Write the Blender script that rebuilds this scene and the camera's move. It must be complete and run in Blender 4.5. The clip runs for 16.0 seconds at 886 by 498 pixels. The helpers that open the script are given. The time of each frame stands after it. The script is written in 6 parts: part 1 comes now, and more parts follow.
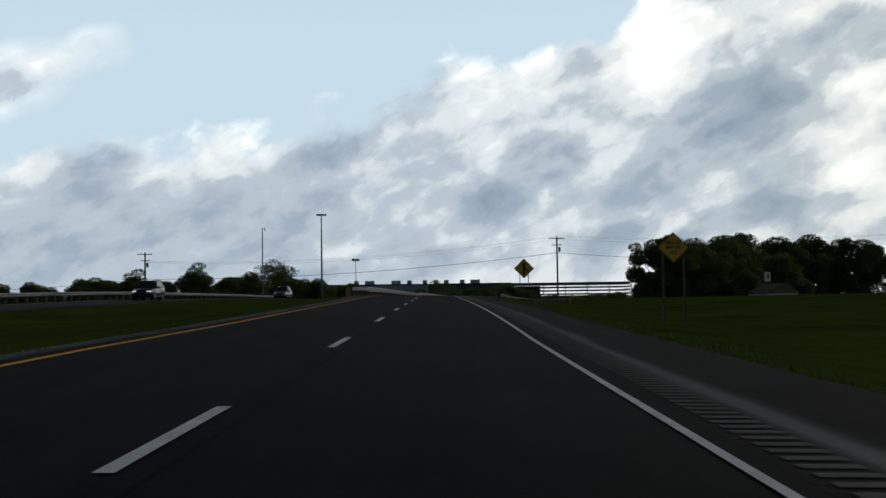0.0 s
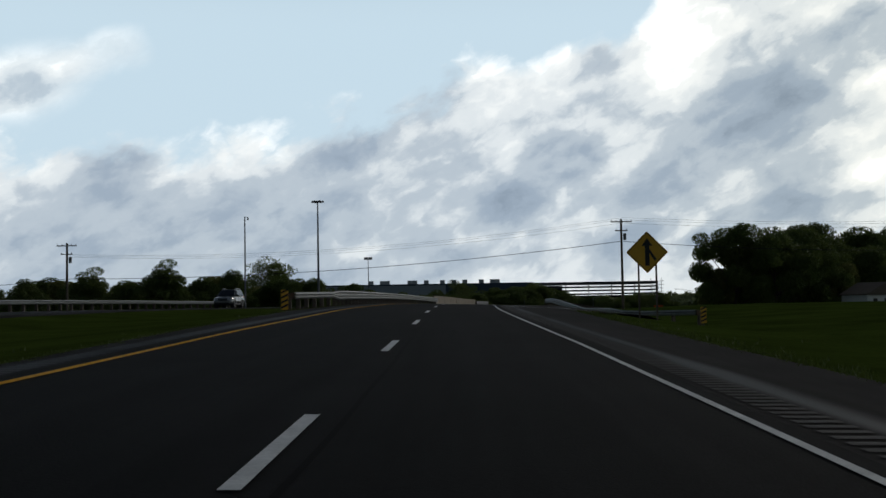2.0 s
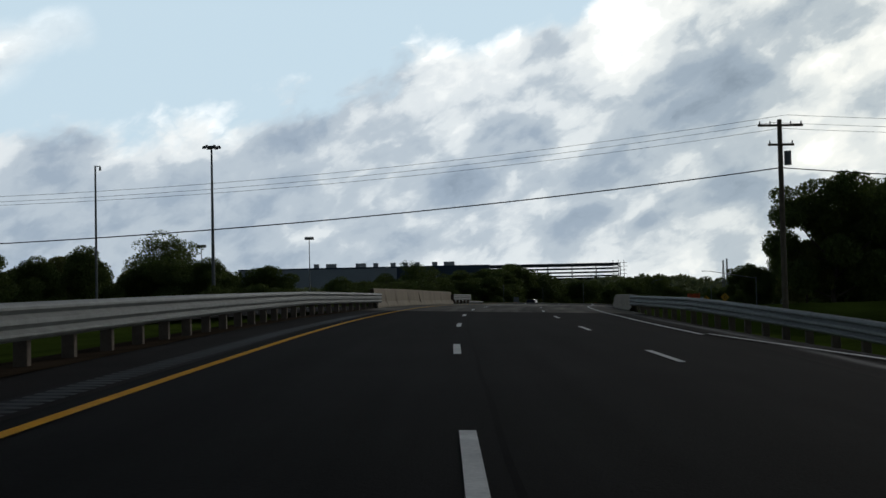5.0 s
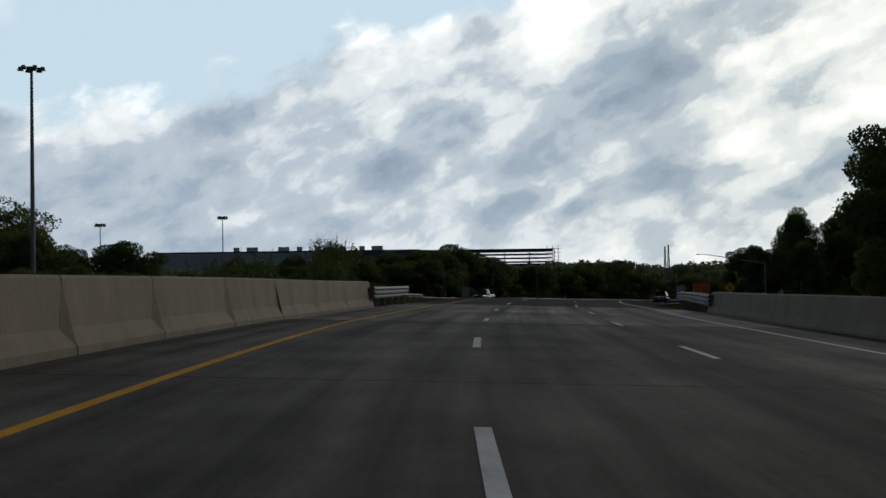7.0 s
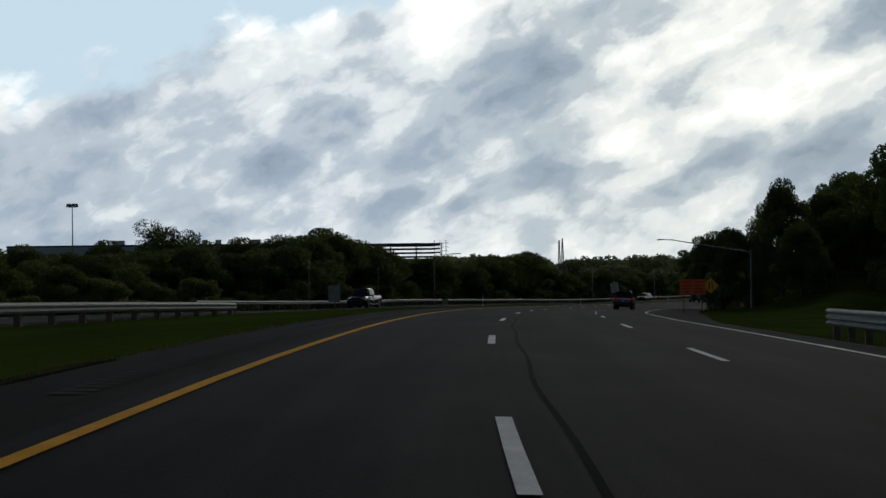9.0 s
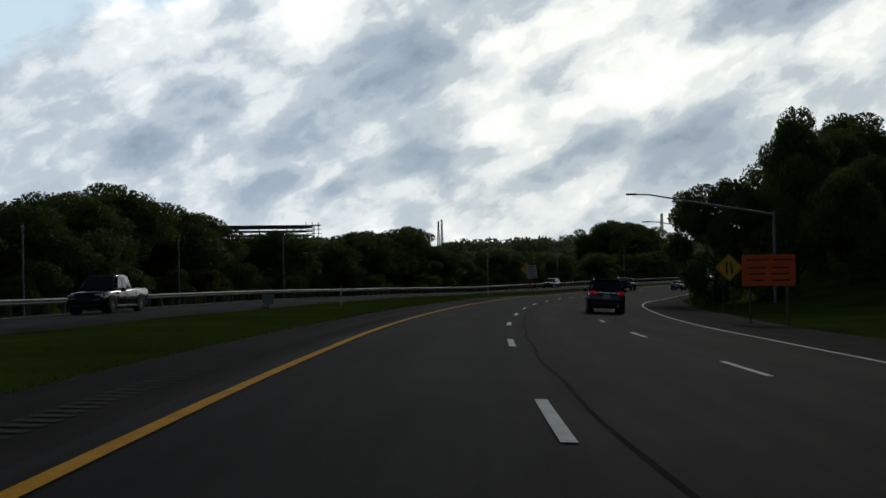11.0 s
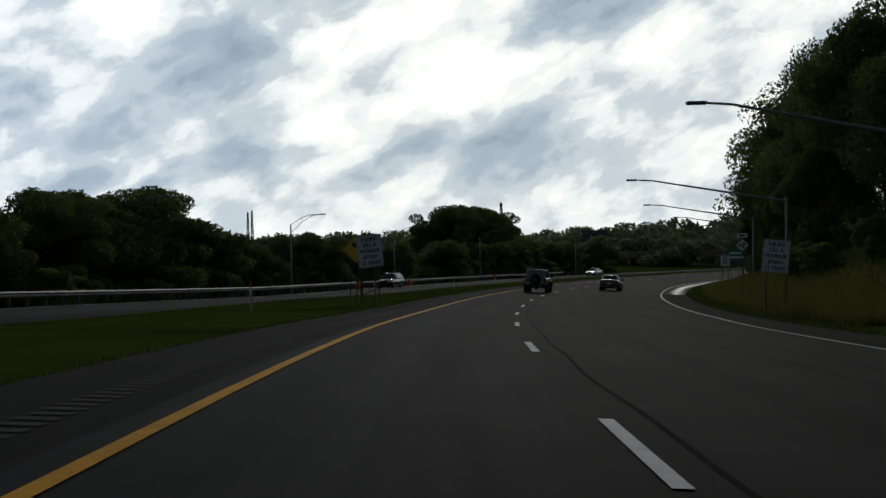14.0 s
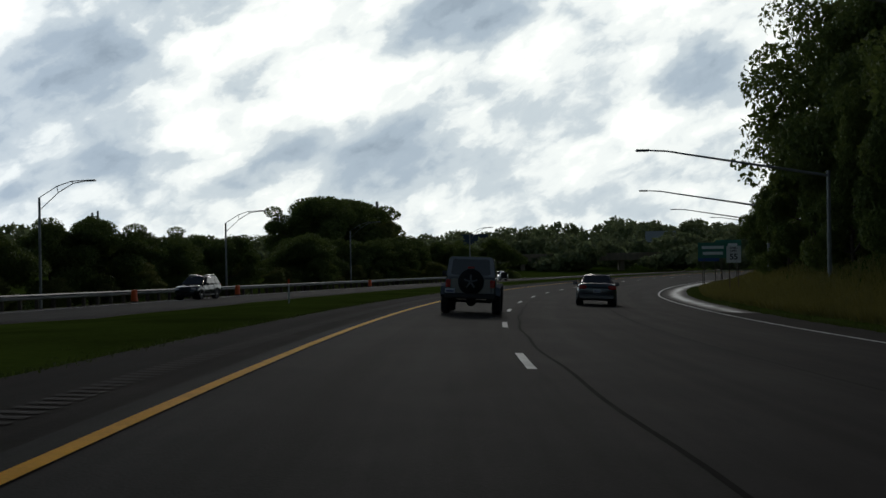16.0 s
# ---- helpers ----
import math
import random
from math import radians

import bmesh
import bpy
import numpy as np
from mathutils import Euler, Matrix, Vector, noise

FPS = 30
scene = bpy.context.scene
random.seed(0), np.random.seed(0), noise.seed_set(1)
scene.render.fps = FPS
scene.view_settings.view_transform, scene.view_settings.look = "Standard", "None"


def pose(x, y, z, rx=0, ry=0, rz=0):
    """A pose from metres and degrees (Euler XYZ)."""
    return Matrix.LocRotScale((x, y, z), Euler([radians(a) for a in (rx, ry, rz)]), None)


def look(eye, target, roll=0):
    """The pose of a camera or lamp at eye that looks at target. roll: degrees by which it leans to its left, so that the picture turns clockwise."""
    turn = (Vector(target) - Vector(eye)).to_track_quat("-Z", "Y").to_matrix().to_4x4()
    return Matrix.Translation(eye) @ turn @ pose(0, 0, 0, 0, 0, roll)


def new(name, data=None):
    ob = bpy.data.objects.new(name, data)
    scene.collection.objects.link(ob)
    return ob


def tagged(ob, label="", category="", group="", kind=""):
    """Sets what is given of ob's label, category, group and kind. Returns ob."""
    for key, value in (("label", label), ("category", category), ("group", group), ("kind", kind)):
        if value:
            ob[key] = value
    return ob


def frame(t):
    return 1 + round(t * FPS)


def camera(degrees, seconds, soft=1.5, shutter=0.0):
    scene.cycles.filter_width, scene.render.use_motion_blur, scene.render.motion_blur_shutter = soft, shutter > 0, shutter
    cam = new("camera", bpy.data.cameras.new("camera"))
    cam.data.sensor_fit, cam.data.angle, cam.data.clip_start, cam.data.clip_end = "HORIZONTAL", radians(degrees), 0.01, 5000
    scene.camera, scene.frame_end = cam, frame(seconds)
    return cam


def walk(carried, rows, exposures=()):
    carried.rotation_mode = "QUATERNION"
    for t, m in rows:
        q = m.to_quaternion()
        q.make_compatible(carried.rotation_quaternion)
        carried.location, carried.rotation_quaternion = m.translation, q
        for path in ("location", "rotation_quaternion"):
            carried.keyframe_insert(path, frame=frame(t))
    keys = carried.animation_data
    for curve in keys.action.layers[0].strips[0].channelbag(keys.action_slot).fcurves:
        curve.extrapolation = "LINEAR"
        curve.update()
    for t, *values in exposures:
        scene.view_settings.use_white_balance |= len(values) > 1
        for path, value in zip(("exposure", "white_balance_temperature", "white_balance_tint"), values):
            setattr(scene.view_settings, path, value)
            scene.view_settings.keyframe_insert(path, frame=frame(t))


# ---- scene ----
# The drive: a car on a divided highway, over a bridge and round a long bend to the right.
cam = camera(43.8, 16.0)
EYE = 1.10
# seconds, x, y, z, yaw, pitch, roll
ROWS = [
    (0.0, 0.00, 0.00, 2.48, -1.49, 2.95, 0.84),
    (0.5, 0.23, 12.35, 2.73, -1.56, 2.95, 0.94),
    (1.0, 0.44, 24.67, 3.00, -1.24, 2.93, 0.98),
    (1.5, 0.56, 36.96, 3.27, -0.84, 2.94, 0.87),
    (2.0, 0.62, 49.25, 3.52, -0.57, 2.96, 0.98),
    (2.5, 0.62, 61.59, 3.76, -0.38, 2.92, 0.70),
    (3.0, 0.60, 74.01, 4.01, -0.31, 2.87, 1.03),
    (3.5, 0.58, 86.48, 4.27, -0.34, 2.68, 1.43),
    (4.0, 0.65, 98.96, 4.51, -1.26, 2.46, 1.39),
    (4.5, 0.94, 111.39, 4.66, -2.32, 2.24, 1.34),
    (5.0, 1.43, 123.78, 4.73, -3.12, 2.03, 1.29),
    (5.5, 2.06, 136.12, 4.76, -3.60, 1.81, 1.24),
    (6.0, 2.79, 148.41, 4.77, -4.10, 1.59, 1.19),
    (6.5, 3.71, 160.67, 4.75, -5.32, 1.53, 0.60),
    (7.0, 4.91, 172.91, 4.72, -6.84, 1.22, 0.91),
    (7.5, 6.43, 185.12, 4.67, -8.24, 1.21, 0.67),
    (8.0, 8.27, 197.31, 4.57, -9.81, 1.18, 0.53),
    (8.5, 10.44, 209.44, 4.39, -11.31, 0.86, 0.52),
    (9.0, 12.92, 221.51, 4.24, -12.81, 0.91, 0.89),
    (9.5, 15.76, 233.49, 4.14, -14.77, 0.68, 0.90),
    (10.0, 18.99, 245.34, 3.95, -16.64, 0.45, 0.91),
    (10.5, 22.56, 257.07, 3.66, -18.13, 0.22, 0.92),
    (11.0, 26.40, 268.70, 3.29, -19.27, -0.01, 0.93),
    (11.5, 30.45, 280.25, 2.87, -20.34, -0.24, 0.94),
    (12.0, 34.79, 291.72, 2.44, -21.92, -0.57, 0.84),
    (12.5, 39.46, 303.13, 1.98, -23.54, -0.50, 1.02),
    (13.0, 44.50, 314.49, 1.54, -25.20, -0.37, 0.90),
    (13.5, 49.92, 325.81, 1.12, -26.89, -0.22, 1.00),
    (14.0, 55.71, 337.03, 0.70, -28.56, -0.19, 0.92),
    (14.5, 61.80, 348.07, 0.29, -30.05, -0.05, 0.90),
    (15.0, 68.13, 358.91, -0.16, -31.48, -0.04, 0.94),
    (15.5, 74.74, 369.51, -0.65, -33.28, 0.13, 0.76),
    (16.0, 81.68, 379.91, -1.06, -35.04, 0.12, 0.92),
]
# the camera opens up as it turns under the darker trees
EXPOSURES = [(0.0, -0.02), (9.0, -0.02), (12.0, 0.08), (16.0, 0.20)]
walk(cam, [(t, pose(x, y, z, 90 + pitch, roll, yaw)) for t, x, y, z, yaw, pitch, roll in ROWS], EXPOSURES)

# ---- light ----
SUN_AZ, SUN_EL = 36.0, 24.0   # degrees to the right of the first view, and above the horizon
world = bpy.data.worlds.new("world")
scene.world = world
world.use_nodes = True


def build_sky():
    """Hazy blue sky under broken, streaky cloud, set by azimuth and elevation in degrees."""
    nt = world.node_tree
    nt.nodes.clear()
    N, L = nt.nodes.new, nt.links.new

    def val(op, a, b=None, c=None, clamp=False):
        n = N("ShaderNodeMath")
        n.operation, n.use_clamp = op, clamp
        for i, v in enumerate((a, b, c)):
            if v is None:
                continue
            if isinstance(v, (int, float)):
                n.inputs[i].default_value = v
            else:
                L(v, n.inputs[i])
        return n.outputs[0]

    def ramp(v, a, b, lo=0.0, hi=1.0, smooth=True):
        n = N("ShaderNodeMapRange")
        n.interpolation_type = "SMOOTHSTEP" if smooth else "LINEAR"
        for key, x in (("From Min", a), ("From Max", b), ("To Min", lo), ("To Max", hi)):
            n.inputs[key].default_value = x
        L(v, n.inputs["Value"])
        return n.outputs[0]

    def xyz(x, y, z=0.0):
        n = N("ShaderNodeCombineXYZ")
        for i, v in enumerate((x, y, z)):
            if isinstance(v, (int, float)):
                n.inputs[i].default_value = v
            else:
                L(v, n.inputs[i])
        return n.outputs[0]

    def fbm(vec, scale, detail=6.0, rough=0.55, color=False):
        n = N("ShaderNodeTexNoise")
        n.inputs["Scale"].default_value, n.inputs["Detail"].default_value, n.inputs["Roughness"].default_value = scale, detail, rough
        L(vec, n.inputs["Vector"])
        return n.outputs["Color" if color else "Fac"]

    def mixc(f, a, b):
        n = N("ShaderNodeMix")
        n.data_type = "RGBA"
        L(f, n.inputs["Factor"])
        for key, v in (("A", a), ("B", b)):
            if isinstance(v, tuple):
                n.inputs[key].default_value = (*v, 1)
            else:
                L(v, n.inputs[key])
        return n.outputs["Result"]

    tc = N("ShaderNodeTexCoord")
    sep = N("ShaderNodeSeparateXYZ")
    L(tc.outputs["Generated"], sep.inputs[0])
    az = val("MULTIPLY", val("ARCTAN2", sep.outputs[0], sep.outputs[1]), 57.2958)
    el = val("MULTIPLY", val("ARCSINE", sep.outputs[2]), 57.2958)
    # streaks lean up to the right: turn the pair, and squeeze it along the streak
    u = val("ADD", val("MULTIPLY", az, 0.92), val("MULTIPLY", el, 0.39))
    v = val("SUBTRACT", val("MULTIPLY", el, 0.92), val("MULTIPLY", az, 0.39))
    flat = xyz(val("MULTIPLY", u, 0.60), v, 3.0)
    warp = N("ShaderNodeVectorMath")
    warp.operation = "MULTIPLY_ADD"
    L(fbm(flat, 0.22, 6.0, 0.55, True), warp.inputs[0])
    warp.inputs[1].default_value = (4.2, 3.4, 0.0)
    L(xyz(val("SUBTRACT", az, 2.1), val("SUBTRACT", el, 1.7)), warp.inputs[2])
    place = warp.outputs[0]

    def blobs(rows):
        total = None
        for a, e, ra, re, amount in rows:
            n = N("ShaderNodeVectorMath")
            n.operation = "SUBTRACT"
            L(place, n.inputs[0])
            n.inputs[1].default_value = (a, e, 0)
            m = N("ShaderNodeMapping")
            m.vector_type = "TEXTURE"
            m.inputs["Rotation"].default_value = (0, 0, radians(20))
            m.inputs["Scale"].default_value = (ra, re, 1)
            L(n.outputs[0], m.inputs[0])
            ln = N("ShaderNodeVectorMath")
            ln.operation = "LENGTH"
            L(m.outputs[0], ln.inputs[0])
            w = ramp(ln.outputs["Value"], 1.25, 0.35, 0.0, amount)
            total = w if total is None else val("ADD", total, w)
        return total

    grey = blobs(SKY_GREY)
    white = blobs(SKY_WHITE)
    n_big = fbm(flat, 0.22, 8.0, 0.58)
    puff = N("ShaderNodeTexVoronoi")
    puff.feature = "SMOOTH_F1"
    puff.inputs["Scale"].default_value, puff.inputs["Detail"].default_value, puff.inputs["Roughness"].default_value, puff.inputs["Smoothness"].default_value = 0.42, 4.0, 0.55, 0.5
    pv = N("ShaderNodeVectorMath")
    pv.operation = "MULTIPLY_ADD"
    L(fbm(flat, 0.5, 5.0, 0.6, True), pv.inputs[0])
    pv.inputs[1].default_value = (1.6, 1.6, 0.0)
    L(flat, pv.inputs[2])
    L(pv.outputs[0], puff.inputs["Vector"])
    n_small = val("SUBTRACT", 0.98, puff.outputs["Distance"])
    # the upper edge of the cloud bank
    edge = N("ShaderNodeValToRGB")
    edge.color_ramp.interpolation = "LINEAR"
    for k, (a, e) in enumerate(SKY_EDGE):
        st = edge.color_ramp.elements[k] if k < 2 else edge.color_ramp.elements.new(0.5)
        st.position, st.color = (a + 40) / 100, (e / 40, e / 40, e / 40, 1)
    L(ramp(az, -40, 60, 0, 1, False), edge.inputs[0])
    sep2 = N("ShaderNodeSeparateXYZ")
    L(place, sep2.inputs[0])
    over = val("SUBTRACT", val("MULTIPLY", edge.outputs[0], 40.0), sep2.outputs[1])
    over = val("ADD", over, val("MULTIPLY", val("SUBTRACT", n_small, 0.5), 2.6))
    # relief: the side of each billow that faces the sun is brighter
    lit = N("ShaderNodeVectorMath")
    lit.operation = "ADD"
    L(pv.outputs[0], lit.inputs[0])
    lit.inputs[1].default_value = (0.42, 0.62, 0.0)
    relief = val("SUBTRACT", fbm(pv.outputs[0], 0.34, 8.0, 0.54), fbm(lit.outputs[0], 0.34, 8.0, 0.54))
    n_mid = fbm(pv.outputs[0], 0.26, 7.0, 0.55)
    tone = val("ADD", 1.01, val("MULTIPLY", val("SUBTRACT", n_big, 0.5), 0.65))
    tone = val("ADD", tone, val("MULTIPLY", val("SUBTRACT", n_small, 0.5), 0.34))
    tone = val("ADD", tone, val("MULTIPLY", relief, 1.25))
    tone = val("ADD", tone, val("MULTIPLY", val("SUBTRACT", n_mid, 0.5), -0.55))
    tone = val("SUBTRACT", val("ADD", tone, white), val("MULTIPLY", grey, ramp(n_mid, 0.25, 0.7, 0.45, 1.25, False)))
    tone = val("ADD", tone, ramp(az, 2, 24, 0.0, 0.02))
    tone = val("ADD", tone, ramp(over, 2.8, -0.4, 0.0, 0.34))
    tone = val("ADD", tone, ramp(el, 7, 13, 0.0, 0.14))
    tone = val("SUBTRACT", tone, val("MULTIPLY", ramp(el, 9, 5, 0.0, 0.17), ramp(az, 6, -6)))
    tone = val("ADD", tone, val("MULTIPLY", ramp(el, 4.5, 2.5, 0.0, 0.05), ramp(az, 4, 20)))
    tone = ramp(tone, -0.05, 1.35, 0.0, 1.0, False)
    cr = N("ShaderNodeValToRGB")
    cr.color_ramp.interpolation = "EASE"
    stops = ((0.0, (0.27, 0.33, 0.41)), (0.28, (0.37, 0.44, 0.53)), (0.52, (0.52, 0.58, 0.645)), (0.72, (0.80, 0.83, 0.85)), (0.88, (0.97, 0.975, 0.965)), (1.0, (1.2, 1.19, 1.17)))
    for k, (pos, col) in enumerate(stops):
        e = cr.color_ramp.elements[k] if k < 2 else cr.color_ramp.elements.new(pos)
        e.position, e.color = pos, (*col, 1)
    L(tone, cr.inputs[0])
    cover = ramp(over, -0.9, 1.1)
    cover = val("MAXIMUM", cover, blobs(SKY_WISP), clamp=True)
    sky = N("ShaderNodeTexSky")
    sky.sky_type = "NISHITA"
    sky.sun_disc = False
    sky.sun_elevation = radians(SUN_EL)
    sky.sun_rotation = radians(SUN_AZ)
    sky.dust_density = 1.0
    dim = N("ShaderNodeVectorMath")
    dim.operation = "SCALE"
    dim.inputs["Scale"].default_value = SKY_STRENGTH
    L(sky.outputs[0], dim.inputs[0])
    # away from the sun the cloud is thin and the sky clear
    away = val("MULTIPLY", ramp(el, 18, 34, 1.0, 0.06), ramp(val("ABSOLUTE", val("SUBTRACT", az, 20.0)), 50, 100, 1.0, 0.1))
    haze = mixc(ramp(el, 30, 14, 0.0, 0.92), dim.outputs[0], (0.62, 0.785, 0.90))
    haze = mixc(away, dim.outputs[0], haze)
    cover = val("MULTIPLY", cover, away)
    cool = N("ShaderNodeVectorMath")
    cool.operation = "MULTIPLY"
    L(cr.outputs[0], cool.inputs[0])
    cool.inputs[1].default_value = (0.95, 0.985, 1.0)
    warm = N("ShaderNodeVectorMath")
    warm.operation = "MULTIPLY"
    L(cr.outputs[0], warm.inputs[0])
    warm.inputs[1].default_value = (0.985, 1.0, 0.96)
    cloud = mixc(ramp(az, 4, 26), cool.outputs[0], warm.outputs[0])
    col = mixc(cover, haze, cloud)
    bg, out = N("ShaderNodeBackground"), N("ShaderNodeOutputWorld")
    L(col, bg.inputs[0])
    L(bg.outputs[0], out.inputs[0])


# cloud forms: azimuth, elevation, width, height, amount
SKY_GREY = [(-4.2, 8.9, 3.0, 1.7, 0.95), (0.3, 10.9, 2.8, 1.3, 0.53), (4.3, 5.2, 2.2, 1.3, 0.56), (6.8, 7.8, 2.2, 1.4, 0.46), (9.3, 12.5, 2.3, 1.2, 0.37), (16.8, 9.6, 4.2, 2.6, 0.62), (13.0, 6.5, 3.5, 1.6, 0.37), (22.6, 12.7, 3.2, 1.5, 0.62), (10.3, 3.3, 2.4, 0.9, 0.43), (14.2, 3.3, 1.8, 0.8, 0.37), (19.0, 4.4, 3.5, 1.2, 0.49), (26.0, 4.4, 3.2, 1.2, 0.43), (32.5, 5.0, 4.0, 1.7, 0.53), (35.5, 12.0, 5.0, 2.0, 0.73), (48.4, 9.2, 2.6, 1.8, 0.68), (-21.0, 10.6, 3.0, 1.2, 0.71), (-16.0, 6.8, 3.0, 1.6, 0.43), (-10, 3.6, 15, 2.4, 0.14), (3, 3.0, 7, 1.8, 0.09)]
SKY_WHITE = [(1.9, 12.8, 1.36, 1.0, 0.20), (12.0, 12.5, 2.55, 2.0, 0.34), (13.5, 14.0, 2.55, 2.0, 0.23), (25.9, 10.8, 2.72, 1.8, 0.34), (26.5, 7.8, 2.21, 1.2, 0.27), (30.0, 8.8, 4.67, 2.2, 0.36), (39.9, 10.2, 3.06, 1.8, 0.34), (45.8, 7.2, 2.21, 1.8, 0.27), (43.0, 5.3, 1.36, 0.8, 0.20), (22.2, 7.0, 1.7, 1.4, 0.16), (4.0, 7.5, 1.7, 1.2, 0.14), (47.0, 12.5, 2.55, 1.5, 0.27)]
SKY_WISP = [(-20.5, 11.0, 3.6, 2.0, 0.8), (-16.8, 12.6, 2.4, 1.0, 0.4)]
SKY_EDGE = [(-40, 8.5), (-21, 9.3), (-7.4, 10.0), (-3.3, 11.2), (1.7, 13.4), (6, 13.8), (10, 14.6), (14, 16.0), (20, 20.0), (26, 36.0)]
SKY_STRENGTH = 0.016
build_sky()
sun = new("sun", bpy.data.lights.new("sun", "SUN"))
sun.data.energy = 0.4
sun.data.angle = radians(10)
sun.data.color = (1.0, 0.95, 0.88)
sun.matrix_basis = look((0, 0, 100), (-math.sin(radians(SUN_AZ)) * 100, -math.cos(radians(SUN_AZ)) * 100, 100 - math.tan(radians(SUN_EL)) * 100))
scene.view_settings.exposure = 0.0

# ---- the line of the road ----
REF = []
for _t, _x, _y, _z, *_r in ROWS:
    REF.append((_x, _y, _z - EYE))


def road_line():
    """The reference line: the way driven, run on before its start and past its end."""
    pts = [Vector(p) for p in REF]
    s = [0.0]
    for a, b in zip(pts, pts[1:]):
        s.append(s[-1] + (b - a).xy.length)
    first = (pts[1] - pts[0]).xy.normalized()
    for k in range(1, 161):
        step = 12.0
        pts.insert(0, pts[0] - Vector((first.x, first.y, 0.018 if k < 8 else 0.0)) * step)
        s.insert(0, s[0] - step)
    way = pts[-1] - pts[-2]
    yaw = math.atan2(-way.x, way.y) - 0.0024 * 6
    fall = -0.029
    for k in range(260):
        bend = 0.0024 if k < 36 else 0.0
        yaw -= bend * 4
        fall *= 0.965
        pts.append(pts[-1] + Vector((-math.sin(yaw) * 8, math.cos(yaw) * 8, fall * 8)))
        yaw -= bend * 4
        s.append(s[-1] + 8.0)
    S = np.arange(s[0], s[-1], 1.0)
    xyz = [np.interp(S, s, [p[i] for p in pts]) for i in range(3)]
    ker = np.hanning(19)
    ker /= ker.sum()
    xyz = [np.convolve(np.pad(a, 9, mode="reflect", reflect_type="odd"), ker, mode="valid") for a in xyz]
    hx, hy = np.gradient(xyz[0], S), np.gradient(xyz[1], S)
    n = np.hypot(hx, hy)
    return S, xyz[0], xyz[1], xyz[2], hx / n, hy / n


RS, RX, RY, RZ, RHX, RHY = road_line()


def tilt(s, d):
    """The road's fall to the right, which dies out beside it."""
    k = float(np.interp(s, (60, 150, 230, 280, 310), (0.02, 0.03, 0.03, 0.041, 0.046)))
    if d < -8:
        low = 0.40 * min(1.0, max(0.0, (s - 398) / 40)) * min(1.0, (-8 - d) / 7)
        reach = float(np.interp(s, (300, 380), (7, 30)))
        return k * 8 * max(0.0, 1 - (-8 - d) / reach) - low
    u = min(1.0, max(0.0, (d - float(np.interp(s, (60, 100, 118), (16, 9, 7)))) / 3.5))
    fall = float(np.interp(s, (40, 95, 130, 148, 166, 222, 250, 262, 285), (0.6, 0.85, 0.85, 0.45, 0.0, 0.0, 0.5, 0.5, 0.0))) * u * u * (3 - 2 * u)
    if d > 12:
        return -k * 12 * max(0.0, 1 - (d - 12) / 14) - fall * max(0.0, 1 - (d - 12) / 40)
    return -k * d - fall


def at(s, d, up=0.0):
    """The place s metres along the road, d to its right, and up above its surface."""
    x, y, z, hx, hy = (float(np.interp(s, RS, a)) for a in (RX, RY, RZ, RHX, RHY))
    return Vector((x + hy * d, y - hx * d, z + up + tilt(s, d)))


def heading(s):
    """Yaw in degrees of the road at s."""
    return math.degrees(math.atan2(-float(np.interp(s, RS, RHX)), float(np.interp(s, RS, RHY))))


def tab(table):
    a, b = [p[0] for p in table], [p[1] for p in table]
    return lambda s: float(np.interp(s, a, b))


# offsets from the reference line, along s
LANE = tab([(-1900, -1.93), (6, -1.91), (23, -1.69), (46, -1.29), (58, -1.03), (70, -0.71), (82, -0.40), (94, -0.15), (104, 0.00), (130, 0.18), (157, 0.28), (181, 0.23), (206, 0.41), (230, 0.36), (250, 0.46), (293, 1.06), (318, 1.28), (345, 1.25), (380, 1.25), (403, 1.09), (416, 0.88), (430, 0.77), (700, 0.72)])
YELLOW = tab([(-1900, -5.65), (18, -5.57), (30, -5.21), (74, -4.51), (85, -4.07), (97, -3.71), (103, -3.40), (108, -3.2), (157, -3.13), (177, -2.99), (205, -3.01), (230, -2.52), (244, -2.36), (290, -2.12), (345, -2.05), (390, -2.25), (410, -2.38), (450, -2.66), (700, -2.74)])
EDGE = tab([(-1900, 1.81), (6, 1.84), (21, 1.90), (70, 2.76), (98, 2.93), (112, 3.23), (125, 4.19), (150, 6.06), (168, 6.47), (196, 6.72), (222, 7.17), (236, 6.31), (260, 6.27), (300, 7.67), (330, 8.1), (350, 8.15), (376, 8.75), (392, 9.25), (420, 9.25), (450, 8.95), (475, 8.4), (700, 8.2)])
LANE2 = tab([(100, 2.99), (164, 3.81), (188, 3.69), (214, 4.02), (236, 3.58), (297, 4.44), (317, 4.54), (330, 4.68)])
PAVE_L = tab([(-1900, -6.21), (18, -6.17), (33, -5.81), (77, -5.9), (93, -5.72), (103, -5.2), (110, -5.03), (160, -5.30), (180, -4.93), (220, -4.55), (245, -4.27), (295, -4.09), (345, -4.16), (406, -4.51), (450, -4.93), (700, -5.06)])
PAVE_R = tab([(-1900, 4.55), (35, 4.55), (74, 5.42), (92, 5.98), (113, 6.85), (170, 8.05), (190, 8.20), (209, 9.27), (238, 7.69), (260, 8.42), (300, 11.6), (335, 12.3), (400, 11.4), (430, 11.4), (455, 11.2), (480, 10.8), (520, 10.5), (700, 10.2)])
OPP_IN = tab([(-1900, -23), (57, -22), (83, -20.5), (120, -19), (180, -16), (240, -14), (313, -13), (350, -13.3), (400, -14.3), (433, -15.0), (483, -17.0), (560, -20), (900, -26)])
OPP_W = 9.5


